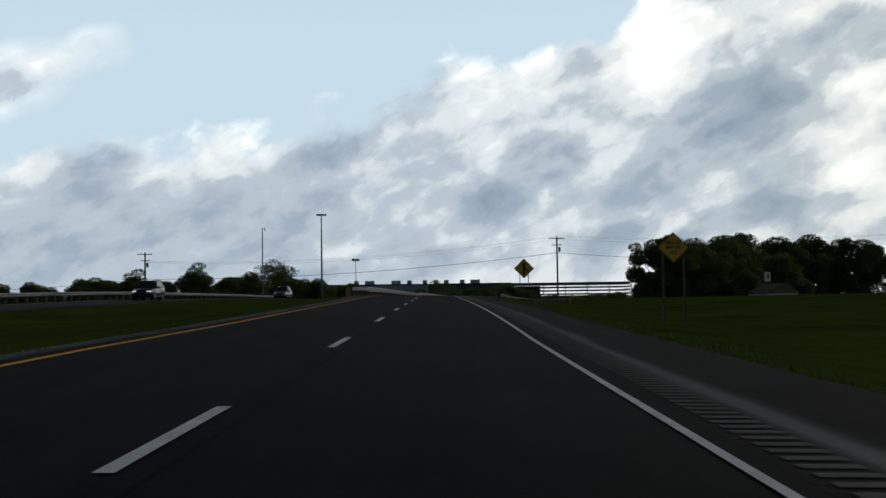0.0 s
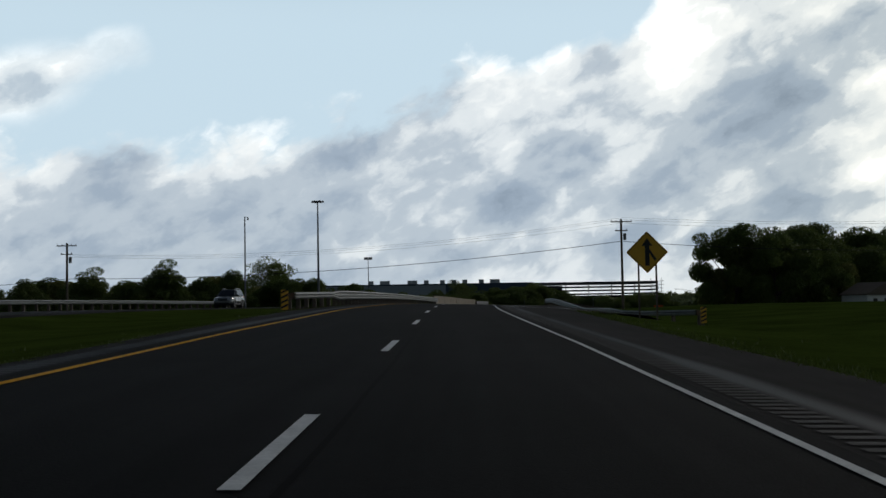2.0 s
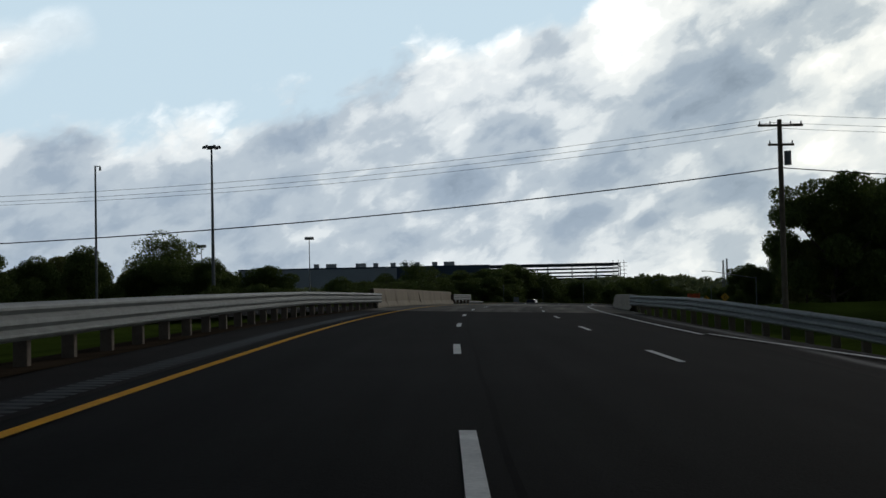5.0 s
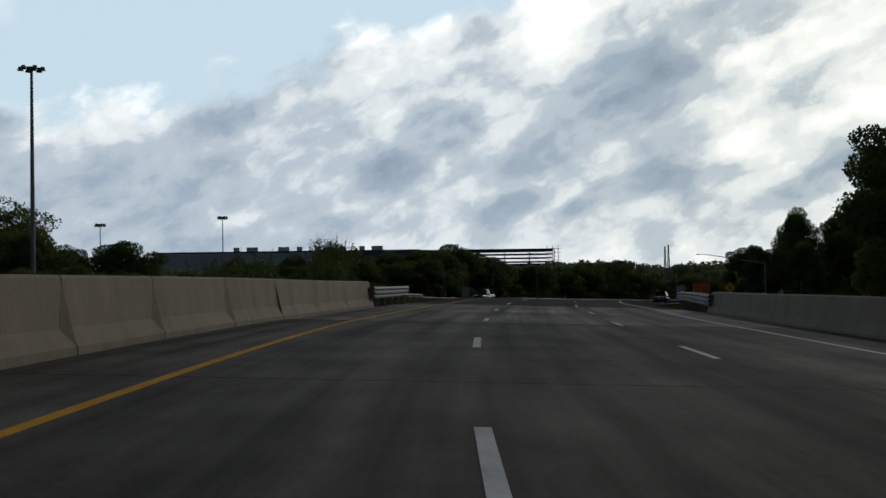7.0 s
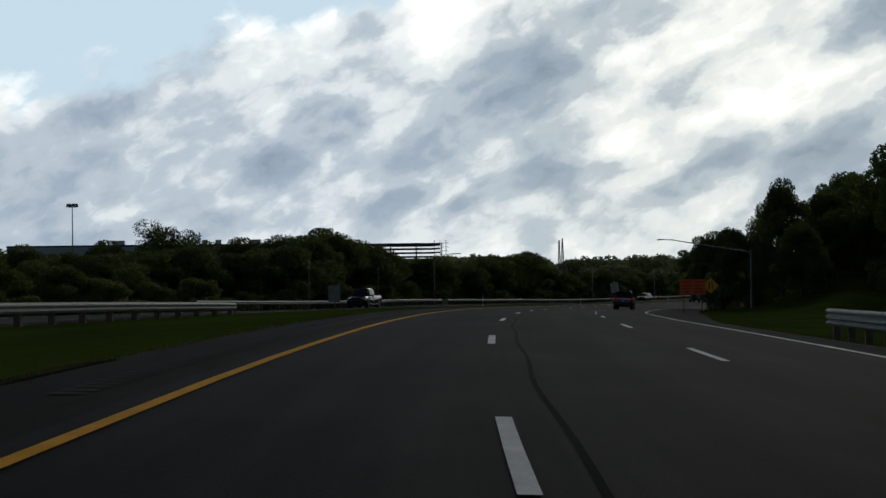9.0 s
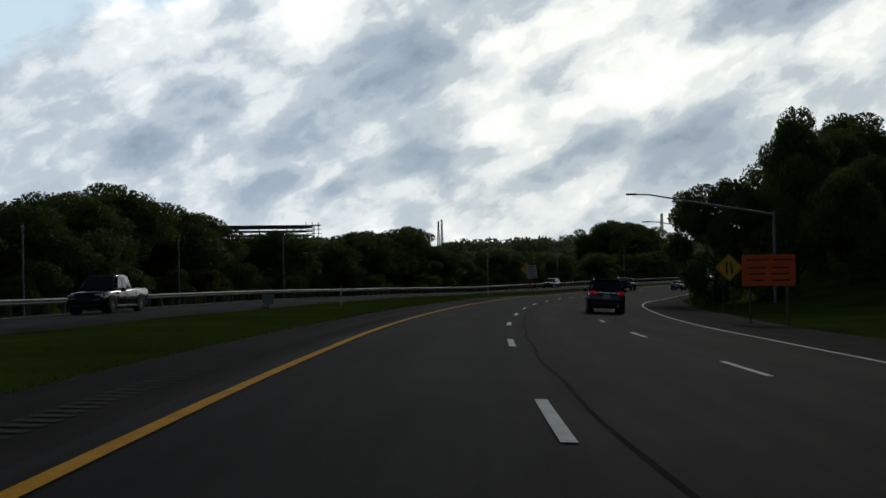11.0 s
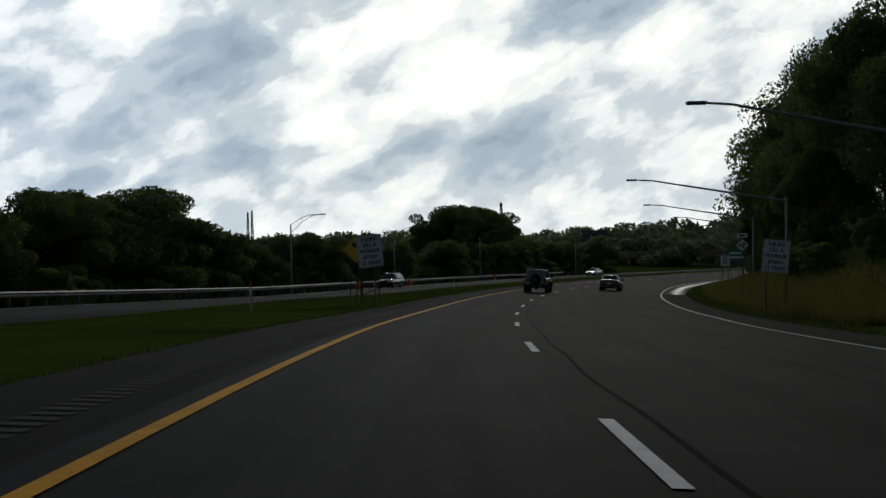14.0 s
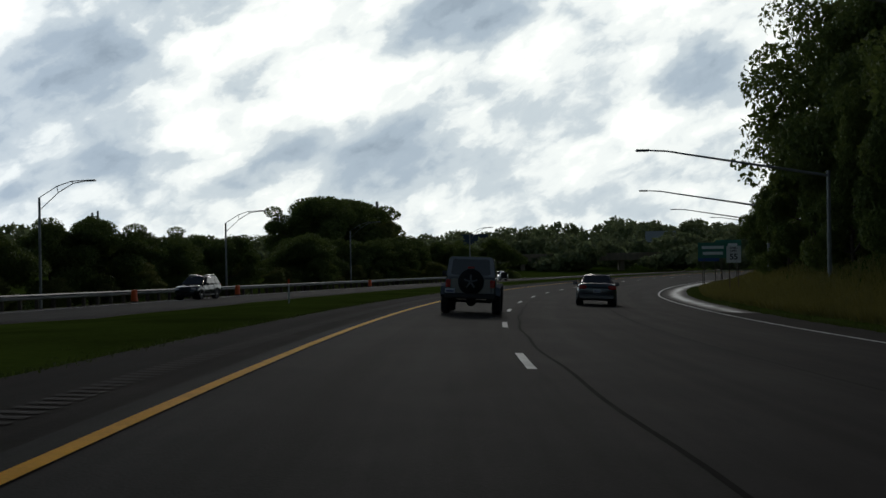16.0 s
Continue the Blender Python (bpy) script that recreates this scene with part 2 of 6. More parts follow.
# ---- materials ----
def mat(name, color, rough=0.8, metal=0.0, scale=6.0, vary=0.25, bump=0.15, fine=60.0, color2=None, stretch=None, spec=0.5):
    """A surface with grain at two scales, coarse and fine, in metres."""
    m = bpy.data.materials.new(name)
    m.use_nodes = True
    nt = m.node_tree
    b = nt.nodes["Principled BSDF"]
    N, L = nt.nodes.new, nt.links.new
    tc = N("ShaderNodeTexCoord")
    mp = N("ShaderNodeMapping")
    if stretch:
        mp.inputs["Scale"].default_value = stretch
    L(tc.outputs["Object"], mp.inputs[0])
    n1, n2 = N("ShaderNodeTexNoise"), N("ShaderNodeTexNoise")
    n1.inputs["Scale"].default_value, n2.inputs["Scale"].default_value = scale, fine
    n1.inputs["Detail"].default_value = 5
    n2.inputs["Detail"].default_value = 3
    L(mp.outputs[0], n1.inputs["Vector"])
    L(mp.outputs[0], n2.inputs["Vector"])
    mix = N("ShaderNodeMix")
    mix.data_type = "RGBA"
    c2 = color2 or tuple(c * (1 - vary) for c in color)
    c1 = tuple(min(1, c * (1 + vary * 0.6)) for c in color)
    mix.inputs["A"].default_value, mix.inputs["B"].default_value = (*c2, 1), (*c1, 1)
    ramp = N("ShaderNodeMapRange")
    ramp.inputs["From Min"].default_value, ramp.inputs["From Max"].default_value = 0.3, 0.7
    add = N("ShaderNodeMath")
    add.operation = "MULTIPLY_ADD"
    add.inputs[1].default_value = 0.35
    L(n2.outputs["Fac"], add.inputs[0])
    mul = N("ShaderNodeMath")
    mul.operation = "MULTIPLY"
    mul.inputs[1].default_value = 0.65
    L(n1.outputs["Fac"], mul.inputs[0])
    L(mul.outputs[0], add.inputs[2])
    L(add.outputs[0], ramp.inputs["Value"])
    L(ramp.outputs[0], mix.inputs["Factor"])
    L(mix.outputs["Result"], b.inputs["Base Color"])
    b.inputs["Roughness"].default_value = rough
    b.inputs["Metallic"].default_value = metal
    b.inputs["Specular IOR Level"].default_value = spec
    if bump:
        bp = N("ShaderNodeBump")
        bp.inputs["Strength"].default_value = bump
        bp.inputs["Distance"].default_value = 0.02
        L(n2.outputs["Fac"], bp.inputs["Height"])
        L(bp.outputs[0], b.inputs["Normal"])
    return m


def road_mat(name, color, streak, blotch, fine, rough, spec, light=1.5):
    """A driven surface: long streaks along the lanes, blotches and stone grain."""
    m = mat(name, color, rough, scale=blotch, vary=0.3, fine=fine, bump=0.3, spec=spec)
    nt = m.node_tree
    N, L = nt.nodes.new, nt.links.new
    uv = N("ShaderNodeUVMap")
    uv.uv_map = "road"

    def noise_at(sx, sy, detail, lo, hi, a, b):
        mp = N("ShaderNodeMapping")
        mp.inputs["Scale"].default_value = (sx, sy, 1)
        L(uv.outputs[0], mp.inputs[0])
        n = N("ShaderNodeTexNoise")
        n.inputs["Scale"].default_value, n.inputs["Detail"].default_value, n.inputs["Roughness"].default_value = 1.0, detail, 0.6
        L(mp.outputs[0], n.inputs["Vector"])
        r = N("ShaderNodeMapRange")
        for key, v in (("From Min", lo), ("From Max", hi), ("To Min", a), ("To Max", b)):
            r.inputs[key].default_value = v
        L(n.outputs["Fac"], r.inputs["Value"])
        return r.outputs[0]

    base = nt.nodes["Principled BSDF"].inputs["Base Color"]
    col = base.links[0].from_socket
    f = noise_at(0.03, 1.1, 4, 0.34, 0.66, 1 - streak, 1 + streak * light)
    g = noise_at(0.22, 0.5, 6, 0.36, 0.70, 1 - streak * 0.6, 1 + streak * light * 0.6)
    mul = N("ShaderNodeMath")
    mul.operation = "MULTIPLY"
    L(f, mul.inputs[0])
    L(g, mul.inputs[1])
    sc = N("ShaderNodeVectorMath")
    sc.operation = "SCALE"
    L(col, sc.inputs[0])
    L(mul.outputs[0], sc.inputs["Scale"])
    L(sc.outputs[0], base)
    return m


ASPHALT = road_mat("asphalt", (0.0172, 0.0157, 0.0147), 0.38, 0.4, 40, 0.90, 0.055)
ASPHALT_NEW = road_mat("asphalt_new", (0.0062, 0.0059, 0.0061), 0.34, 0.3, 40, 0.92, 0.025)
SHOULDER_NEW = road_mat("shoulder_new", (0.0165, 0.0145, 0.014), 0.25, 0.5, 30, 1.0, 0.03)
SHOULDER = road_mat("shoulder", (0.022, 0.0183, 0.016), 0.25, 0.5, 30, 1.0, 0.04)
CONCRETE_DECK_OLD = road_mat("deck_old", (0.088, 0.080, 0.066), 0.60, 0.45, 25, 0.9, 0.08)
CONCRETE_DECK = road_mat("deck", (0.185, 0.170, 0.140), 0.60, 0.45, 25, 0.9, 0.10)


def sheen_band(name, centre, half, color=(0.0165, 0.0145, 0.014), sheen_tint=(0.036, 0.039, 0.047), shine=0.35, spec=0.03, run=0.12):
    """The new shoulder with a smoother band along it, its sheen painted in as a paler colour."""
    m = road_mat(name, color, 0.25, 0.5, 30, 1.0, spec)
    nt = m.node_tree
    N, L = nt.nodes.new, nt.links.new
    b = nt.nodes["Principled BSDF"]
    uv = N("ShaderNodeUVMap")
    uv.uv_map = "road"
    sp = N("ShaderNodeSeparateXYZ")
    L(uv.outputs[0], sp.inputs[0])
    mp = N("ShaderNodeMapping")
    mp.inputs["Scale"].default_value = (run, 1.2, 1)
    L(uv.outputs[0], mp.inputs[0])
    nz = N("ShaderNodeTexNoise")
    nz.inputs["Scale"].default_value, nz.inputs["Detail"].default_value = 1.0, 5

    def val(op, a, c):
        n = N("ShaderNodeMath")
        n.operation = op
        for i, v in enumerate((a, c)):
            if isinstance(v, (int, float)):
                n.inputs[i].default_value = v
            else:
                L(v, n.inputs[i])
        return n.outputs[0]

    L(mp.outputs[0], nz.inputs["Vector"])
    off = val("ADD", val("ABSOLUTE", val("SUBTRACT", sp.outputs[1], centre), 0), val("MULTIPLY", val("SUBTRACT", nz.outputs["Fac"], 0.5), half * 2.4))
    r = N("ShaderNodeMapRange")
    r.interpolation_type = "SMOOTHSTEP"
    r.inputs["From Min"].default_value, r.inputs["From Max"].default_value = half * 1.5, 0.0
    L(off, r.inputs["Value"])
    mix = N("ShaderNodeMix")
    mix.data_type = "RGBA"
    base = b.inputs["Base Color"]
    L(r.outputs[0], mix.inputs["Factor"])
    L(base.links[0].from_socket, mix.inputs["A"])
    mix.inputs["B"].default_value = (*sheen_tint, 1)
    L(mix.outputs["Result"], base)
    L(val("SUBTRACT", 1.0, val("MULTIPLY", r.outputs[0], shine)), b.inputs["Roughness"])
    return m


# sky sheen along both new shoulders, painted as a pale bluish band
SHOULDER_SHEEN_R = sheen_band("shoulder_sheen_right", 0.95, 0.19)
SHOULDER_SHEEN_L = sheen_band("shoulder_sheen_left", -0.72, 0.22)
# the damp stretch: smoother, its glare also put into a paler grey
SHOULDER_DAMP = sheen_band("shoulder_damp", 1.25, 0.55, (0.034, 0.030, 0.0275), (0.05, 0.05, 0.05), 0.62, 0.30, 0.5)
CONCRETE = mat("concrete", (0.25, 0.20, 0.14), 0.85, scale=1.3, vary=0.3, fine=18, bump=0.35, stretch=(1, 1, 0.22))
GRASS = mat("grass", (0.057, 0.084, 0.015), 1.0, scale=0.25, vary=0.5, fine=7, bump=0.8, spec=0.0)
PAINT_W = mat("paint_white", (0.72, 0.72, 0.70), 0.7, scale=2, vary=0.3, fine=25, bump=0.1, spec=0.1)
PAINT_Y = mat("paint_yellow", (0.82, 0.40, 0.010), 0.7, scale=2, vary=0.25, fine=25, bump=0.1, spec=0.03)
GALV = mat("galvanised", (0.25, 0.26, 0.255), 0.65, 0.3, scale=3, vary=0.25, fine=30, bump=0.05)
POST = mat("post_wood", (0.13, 0.10, 0.075), 0.9, scale=4, vary=0.35, fine=40, bump=0.3)
STEEL_DARK = mat("pole_steel", (0.16, 0.165, 0.17), 0.55, 0.4, scale=3, vary=0.2, fine=30, bump=0.05)
POLE_WOOD = mat("pole_wood", (0.14, 0.11, 0.08), 0.9, scale=3, vary=0.3, fine=30, bump=0.3)
SIGN_Y = mat("sign_yellow", (0.80, 0.42, 0.02), 0.55, scale=3, vary=0.12, fine=30, bump=0.02)
SIGN_W = mat("sign_white", (0.72, 0.72, 0.70), 0.5, scale=3, vary=0.1, fine=30, bump=0.02)
SIGN_O = mat("sign_orange", (0.85, 0.11, 0.01), 0.55, scale=3, vary=0.12, fine=30, bump=0.02)
SIGN_G = mat("sign_green", (0.02, 0.16, 0.10), 0.5, scale=3, vary=0.12, fine=30, bump=0.02)
BLACK = mat("sign_black", (0.015, 0.015, 0.015), 0.6, scale=3, vary=0.1, bump=0)
CABLE = mat("cable", (0.02, 0.02, 0.02), 0.7, vary=0.1, bump=0)
BARK = mat("bark", (0.085, 0.065, 0.05), 0.95, scale=3, vary=0.4, fine=25, bump=0.8)


def leaf_mat(name, color, color2):
    m = bpy.data.materials.new(name)
    m.use_nodes = True
    nt = m.node_tree
    b = nt.nodes["Principled BSDF"]
    N, L = nt.nodes.new, nt.links.new
    geo, oi = N("ShaderNodeNewGeometry"), N("ShaderNodeObjectInfo")
    tc, n1 = N("ShaderNodeTexCoord"), N("ShaderNodeTexNoise")
    n1.inputs["Scale"].default_value = 0.5
    L(tc.outputs["Object"], n1.inputs["Vector"])
    a1 = N("ShaderNodeMath"); a1.operation = "MULTIPLY_ADD"; a1.inputs[1].default_value = 0.4
    L(geo.outputs["Random Per Island"], a1.inputs[0])
    a2 = N("ShaderNodeMath"); a2.operation = "MULTIPLY_ADD"; a2.inputs[1].default_value = 0.3
    L(oi.outputs["Random"], a2.inputs[0])
    a3 = N("ShaderNodeMath"); a3.operation = "MULTIPLY"; a3.inputs[1].default_value = 0.5
    L(n1.outputs["Fac"], a3.inputs[0])
    L(a3.outputs[0], a2.inputs[2])
    L(a2.outputs[0], a1.inputs[2])
    mix = N("ShaderNodeMix"); mix.data_type = "RGBA"
    mix.inputs["A"].default_value, mix.inputs["B"].default_value = (*color, 1), (*color2, 1)
    L(a1.outputs[0], mix.inputs["Factor"])
    L(mix.outputs["Result"], b.inputs["Base Color"])
    b.inputs["Roughness"].default_value = 0.7
    b.inputs["Specular IOR Level"].default_value = 0.3
    tr = N("ShaderNodeBsdfTranslucent")
    L(mix.outputs["Result"], tr.inputs["Color"])
    ms = N("ShaderNodeMixShader"); ms.inputs[0].default_value = 0.38
    out = nt.nodes["Material Output"]
    L(b.outputs[0], ms.inputs[1]); L(tr.outputs[0], ms.inputs[2]); L(ms.outputs[0], out.inputs["Surface"])
    return m


LEAF = leaf_mat("leaves", (0.050, 0.085, 0.020), (0.150, 0.185, 0.045))
LEAF_OLIVE = leaf_mat("leaves_olive", (0.100, 0.120, 0.030), (0.23, 0.235, 0.065))


# ---- building helpers ----
def mesh(name, verts, faces, material, smooth=False):
    me = bpy.data.meshes.new(name)
    me.from_pydata([tuple(v) for v in verts], [], faces)
    me.materials.append(material)
    if smooth:
        me.shade_smooth()
    me.update()
    return me


def bm_mesh(name, bm, material, smooth=False):
    me = bpy.data.meshes.new(name)
    bm.to_mesh(me)
    bm.free()
    me.materials.append(material)
    if smooth:
        me.shade_smooth()
    return me


def part(name, data, material, parent, label=""):
    """One mesh object under a thing or a part; data is a mesh or a bmesh."""
    if isinstance(data, bmesh.types.BMesh):
        data = bm_mesh(name, data, material)
    ob = new(name, data)
    ob.parent = parent
    return tagged(ob, label)


def thing(name, label, category, m=None, group="", kind="", data=None):
    ob = new(name, data)
    if m is not None:
        ob.matrix_basis = m
    return tagged(ob, label, category, group, kind)


def box(bm, cx, cy, cz, sx, sy, sz, bevel=0.0, rot=None):
    """Add a box of full size sx, sy, sz round a centre."""
    mtx = Matrix.Translation((cx, cy, cz)) @ (rot or Matrix()) @ Matrix.Diagonal((sx, sy, sz, 1))
    r = bmesh.ops.create_cube(bm, size=1, matrix=mtx)
    if bevel:
        edges = list({e for v in r["verts"] for e in v.link_edges})
        bmesh.ops.bevel(bm, geom=edges, offset=bevel, segments=1, affect="EDGES")
    return bm


def cyl(bm, p, q, r1, r2=None, seg=8, caps=True):
    """Add a tapered bar from p to q."""
    p, q = Vector(p), Vector(q)
    d = q - p
    mtx = Matrix.Translation((p + q) / 2) @ d.to_track_quat("Z", "Y").to_matrix().to_4x4()
    bmesh.ops.create_cone(bm, cap_ends=caps, segments=seg, radius1=r1, radius2=r1 if r2 is None else r2, depth=d.length, matrix=mtx)
    return bm


def B():
    return bmesh.new()


def strip(name, sections, material, smooth=True, uv=None):
    """A mesh swept through rows of points of equal number; uv gives each its place along and across the road."""
    n = len(sections[0])
    verts = [p for row in sections for p in row]
    faces = [(i * n + j, i * n + j + 1, (i + 1) * n + j + 1, (i + 1) * n + j) for i in range(len(sections) - 1) for j in range(n - 1)]
    me = mesh(name, verts, faces, material, smooth)
    if uv:
        flat = np.array([p for row in uv for p in row], np.float32)
        idx = np.empty(len(me.loops), np.int32)
        me.loops.foreach_get("vertex_index", idx)
        me.uv_layers.new(name="road").data.foreach_set("uv", flat[idx].ravel())
    return me


def frange(a, b, step):
    n = max(1, round((b - a) / step))
    return [a + (b - a) * k / n for k in range(n + 1)]


# ---- ground ----
def swell(s, d):
    """Height of the ground over the road's level."""
    pl, pr = PAVE_L(s), PAVE_R(s)
    oi = OPP_IN(s)
    oo = oi - OPP_W
    if pl - 0.3 <= d <= pr + 0.3:
        return -0.12
    if d > pr:
        e = d - pr
        z = -0.10 - 0.25 * min(1, e / 4)
        bank = max(0.0, min(1.0, (s - 330) / 60)) * (1 - max(0.0, min(1.0, (s - 640) / 120)))
        z += bank * (min(e, 2.5) * 0.10 + 5.5 * max(0.0, min(1.0, (e - 2.5) / 14)) ** 1.1)
        brdg = max(0.0, 1 - abs(s - 198) / 34)
        z -= 4.5 * min(1, brdg * 2) * min(1, e / 5)
        return z
    if d > oi + 0.3:
        w = (pl - d) / max(0.5, pl - oi)
        z = -0.05 - float(np.interp(s, (200, 240), (0.40, 0.10))) * math.sin(math.pi * min(1, max(0, w)))
        brdg = max(0.0, 1 - abs(s - 200) / 30)
        return z - 4.5 * min(1, brdg * 2) * math.sin(math.pi * min(1, max(0, w)))
    if d >= oo - 0.3:
        return -0.12
    e = oo - d
    z = -0.1 - 0.9 * min(1, e / 14)
    far = min(1, e / 120)
    base = float(np.interp(s, RS, RZ))
    level = float(np.interp(s, (250, 450), (-1.0, -6.0)))
    return z * (1 - far) + far * (level - base)


def build_ground():
    ss = [-1500, -900, -500, -300, -200, -150, -110, -80] + frange(-60, 640, 6) + [660, 690, 730, 780, 840, 920, 1020, 1150, 1300, 1600, 2000]
    rows = []
    for s in ss:
        pl, pr, oi = PAVE_L(s), PAVE_R(s), OPP_IN(s)
        oo = oi - OPP_W
        ds = [-4000, -2500, -1500, -900, -600, -400, -280, -200, -150, -110, -80, -60] + [oo - e for e in (16, 12, 8, 5, 3, 1.5, 0.4, -0.6)]
        ds += [oi - 0.6, oi + 0.4] + [oi + (pl - oi) * k / 7 for k in (1, 2, 3, 4, 5, 6)] + [pl - 0.4, pl + 0.6, pr - 0.6, pr + 0.4]
        ds += [pr + e for e in (1.2, 2.5, 4, 6, 8, 10, 13, 17, 22, 30, 40, 55, 80, 120, 180, 260, 330)]
        row = []
        for d in ds:
            p = at(s, d)
            p.z += swell(s, d)
            if d < pl - 0.6 or d > pr + 0.6:
                p.z += 0.05 * noise.noise(p * 0.35)
            row.append(p)
        rows.append(row)
    ob = new("ground", strip("ground", rows, GRASS))
    tagged(ob, "mown green grass verges and median, rough grass beyond", "ground", kind="structure")
    return ob


ground = build_ground()


def ribbon(name, s0, s1, left, right, up, material, step=3.0, across=4, ref=None):
    rows, uv = [], []
    for s in frange(s0, s1, step):
        a, b = left(s), right(s)
        rows.append([at(s, a + (b - a) * k / across, up) for k in range(across + 1)])
        uv.append([(s, a + (b - a) * k / across - (ref or LANE)(s)) for k in range(across + 1)])
    return strip(name, rows, material, uv=uv)


DECK0, DECK1 = 172.5, 224.5
road = tagged(new("road"), "dark asphalt highway carriageway with painted lanes", "road", kind="structure")
part("asphalt_approach", ribbon("asphalt", -300, 200, lambda s: YELLOW(s) - 0.35, lambda s: EDGE(s) + 0.25, 0.0, ASPHALT_NEW, across=6), ASPHALT_NEW, road)
part("asphalt_bend", ribbon("asphalt", 200.02, 800, lambda s: YELLOW(s) - 0.35, lambda s: EDGE(s) + 0.25, 0.0, ASPHALT, across=6), ASPHALT, road)
part("shoulder_left", ribbon("shoulder", -300, 200, PAVE_L, lambda s: YELLOW(s) - 0.35, -0.004, SHOULDER_SHEEN_L, ref=YELLOW), SHOULDER_SHEEN_L, road)
part("shoulder_left", ribbon("shoulder", 200.02, 800, PAVE_L, lambda s: YELLOW(s) - 0.35, -0.004, SHOULDER), SHOULDER, road)
part("shoulder_right", ribbon("shoulder", -300, 200, lambda s: EDGE(s) + 0.25, PAVE_R, -0.004, SHOULDER_SHEEN_R, ref=EDGE), SHOULDER_SHEEN_R, road)
part("shoulder_right", ribbon("shoulder", 200.02, 444, lambda s: EDGE(s) + 0.25, PAVE_R, -0.004, SHOULDER), SHOULDER, road)
part("shoulder_right", ribbon("shoulder", 444, 800, lambda s: EDGE(s) + 0.25, PAVE_R, -0.004, SHOULDER_DAMP, ref=EDGE), SHOULDER_DAMP, road)


def deck_slab(a, b, material):
    """One length of the deck between two joints, each (s, skew)."""
    rows, uv = [], []
    for k in range(5):
        row, line_uv = [], []
        for j in range(9):
            sm = a[0] + (b[0] - a[0]) * k / 4
            d = PAVE_L(sm) - 0.1 + (PAVE_R(sm) - PAVE_L(sm) + 0.2) * j / 8
            p, q = a[0] + a[1] * d, b[0] + b[1] * d
            s = p + 0.022 + (q - p - 0.044) * k / 4
            row.append(at(s, d, 0.006))
            line_uv.append((s, d - LANE(s)))
        rows.append(row)
        uv.append(line_uv)
    return strip("slab", rows, material, uv=uv)


def crack(pts, w, seed):
    """A ragged crack along (s, d) points."""
    rng = random.Random(seed)
    rows = []
    for (s0, d0), (s1, d1) in zip(pts, pts[1:]):
        n = max(2, int(math.hypot(s1 - s0, d1 - d0) / 0.3))
        for k in range(n):
            s, d = s0 + (s1 - s0) * k / n, d0 + (d1 - d0) * k / n
            h = w * rng.uniform(0.25, 1.0)
            ls, ld = (d1 - d0), -(s1 - s0)
            m = math.hypot(ls, ld)
            ls, ld = ls / m, ld / m
            j = rng.uniform(-0.025, 0.025)
            rows.append([at(s + ls * (j - h), d + ld * (j - h), 0.010), at(s + ls * (j + h), d + ld * (j + h), 0.010)])
    return strip("crack", rows, TAR)


deck = tagged(new("bridge_deck"), "worn stained concrete bridge deck cut by joints", "bridge", kind="structure")
DECK_JOINTS = [(175.3, -0.18), (184.6, -0.04), (193.2, -0.05), (201.8, -0.05), (210.3, -0.05), (218.8, -0.03), (225.8, -0.22)]
for a, b in zip(DECK_JOINTS, DECK_JOINTS[1:]):
    slab_mat = CONCRETE_DECK_OLD if a[0] < 195 else CONCRETE_DECK
    part("slab", deck_slab(a, b, slab_mat), slab_mat, deck)
SEAM = mat("seam", (0.0100, 0.0092, 0.0086), 1.0, scale=1.5, vary=0.5, fine=30, bump=0.1, spec=0.03)
SEAM_NEW = mat("seam_new", (0.0052, 0.0049, 0.0051), 0.94, scale=1.5, vary=0.4, fine=30, bump=0.1, spec=0.018)
TAR = mat("tar", (0.012, 0.012, 0.013), 0.95, scale=3, vary=0.3, fine=30, bump=0.1, spec=0.02)
for k, (pts, w) in enumerate((
        (((202, 0.66), (211, 0.72), (218.9, 0.68), (223.2, 0.78), (225.9, 0.77)), 0.007),
        (((218.9, 0.4), (218.95, 0.75), (218.7, 1.05)), 0.10), (((224.4, 4.22), (222.2, 4.05), (220.4, 4.2)), 0.035),
        (((218.8, 2.9), (218.7, 3.6), (218.6, 4.6)), 0.07), (((219.1, -2.0), (219.5, -1.6)), 0.07),
        (((173.7, -2.6), (173.4, 0.0), (172.9, 3.0), (172.4, 5.5)), 0.025), (((196.5, -1.2), (197.4, -0.4), (198.8, -0.2)), 0.012),
        (((205.2, -2.2), (206.0, -1.1), (205.8, 0.2)), 0.010), (((212.5, 2.0), (213.6, 2.9), (213.4, 4.1)), 0.012), (((187.2, 1.6), (188.5, 2.4), (188.3, 3.6)), 0.010))):
    part("crack", crack(pts, w, k), TAR, deck, "ragged dark crack")
rows, uv = [], []
for s in frange(-300, 900, 3.0):
    a, b = OPP_IN(s) - OPP_W, OPP_IN(s) + float(np.interp(s, (240, 320, 390, 430), (0.2, 1.5, 1.5, 0.0)))
    ds = [a - 0.3] + [a + (b - a) * k / 4 for k in range(5)] + [b + 0.4]
    rows.append([at(s, d, -0.25 if k in (0, 6) else 0.01) for k, d in enumerate(ds)])
    uv.append([(s, d - OPP_IN(s)) for d in ds])
opp = tagged(new("opposite_road", strip("opposite_road", rows, ASPHALT, uv=uv)), "grey asphalt of the opposite carriageway", "road", kind="structure")


RAMP_C = tab([(-60, 50), (0, 37), (40, 27.5), (62, 21.5), (85, 14.5), (100, 9.5), (115, 6.4), (130, 5.2)])


def on_ground(s, d, up):
    """Level of a lane laid on the grass beside the road."""
    return at(s, d, up if d <= PAVE_R(s) + 0.3 else max(swell(s, d), -0.4) + 0.07 + up)


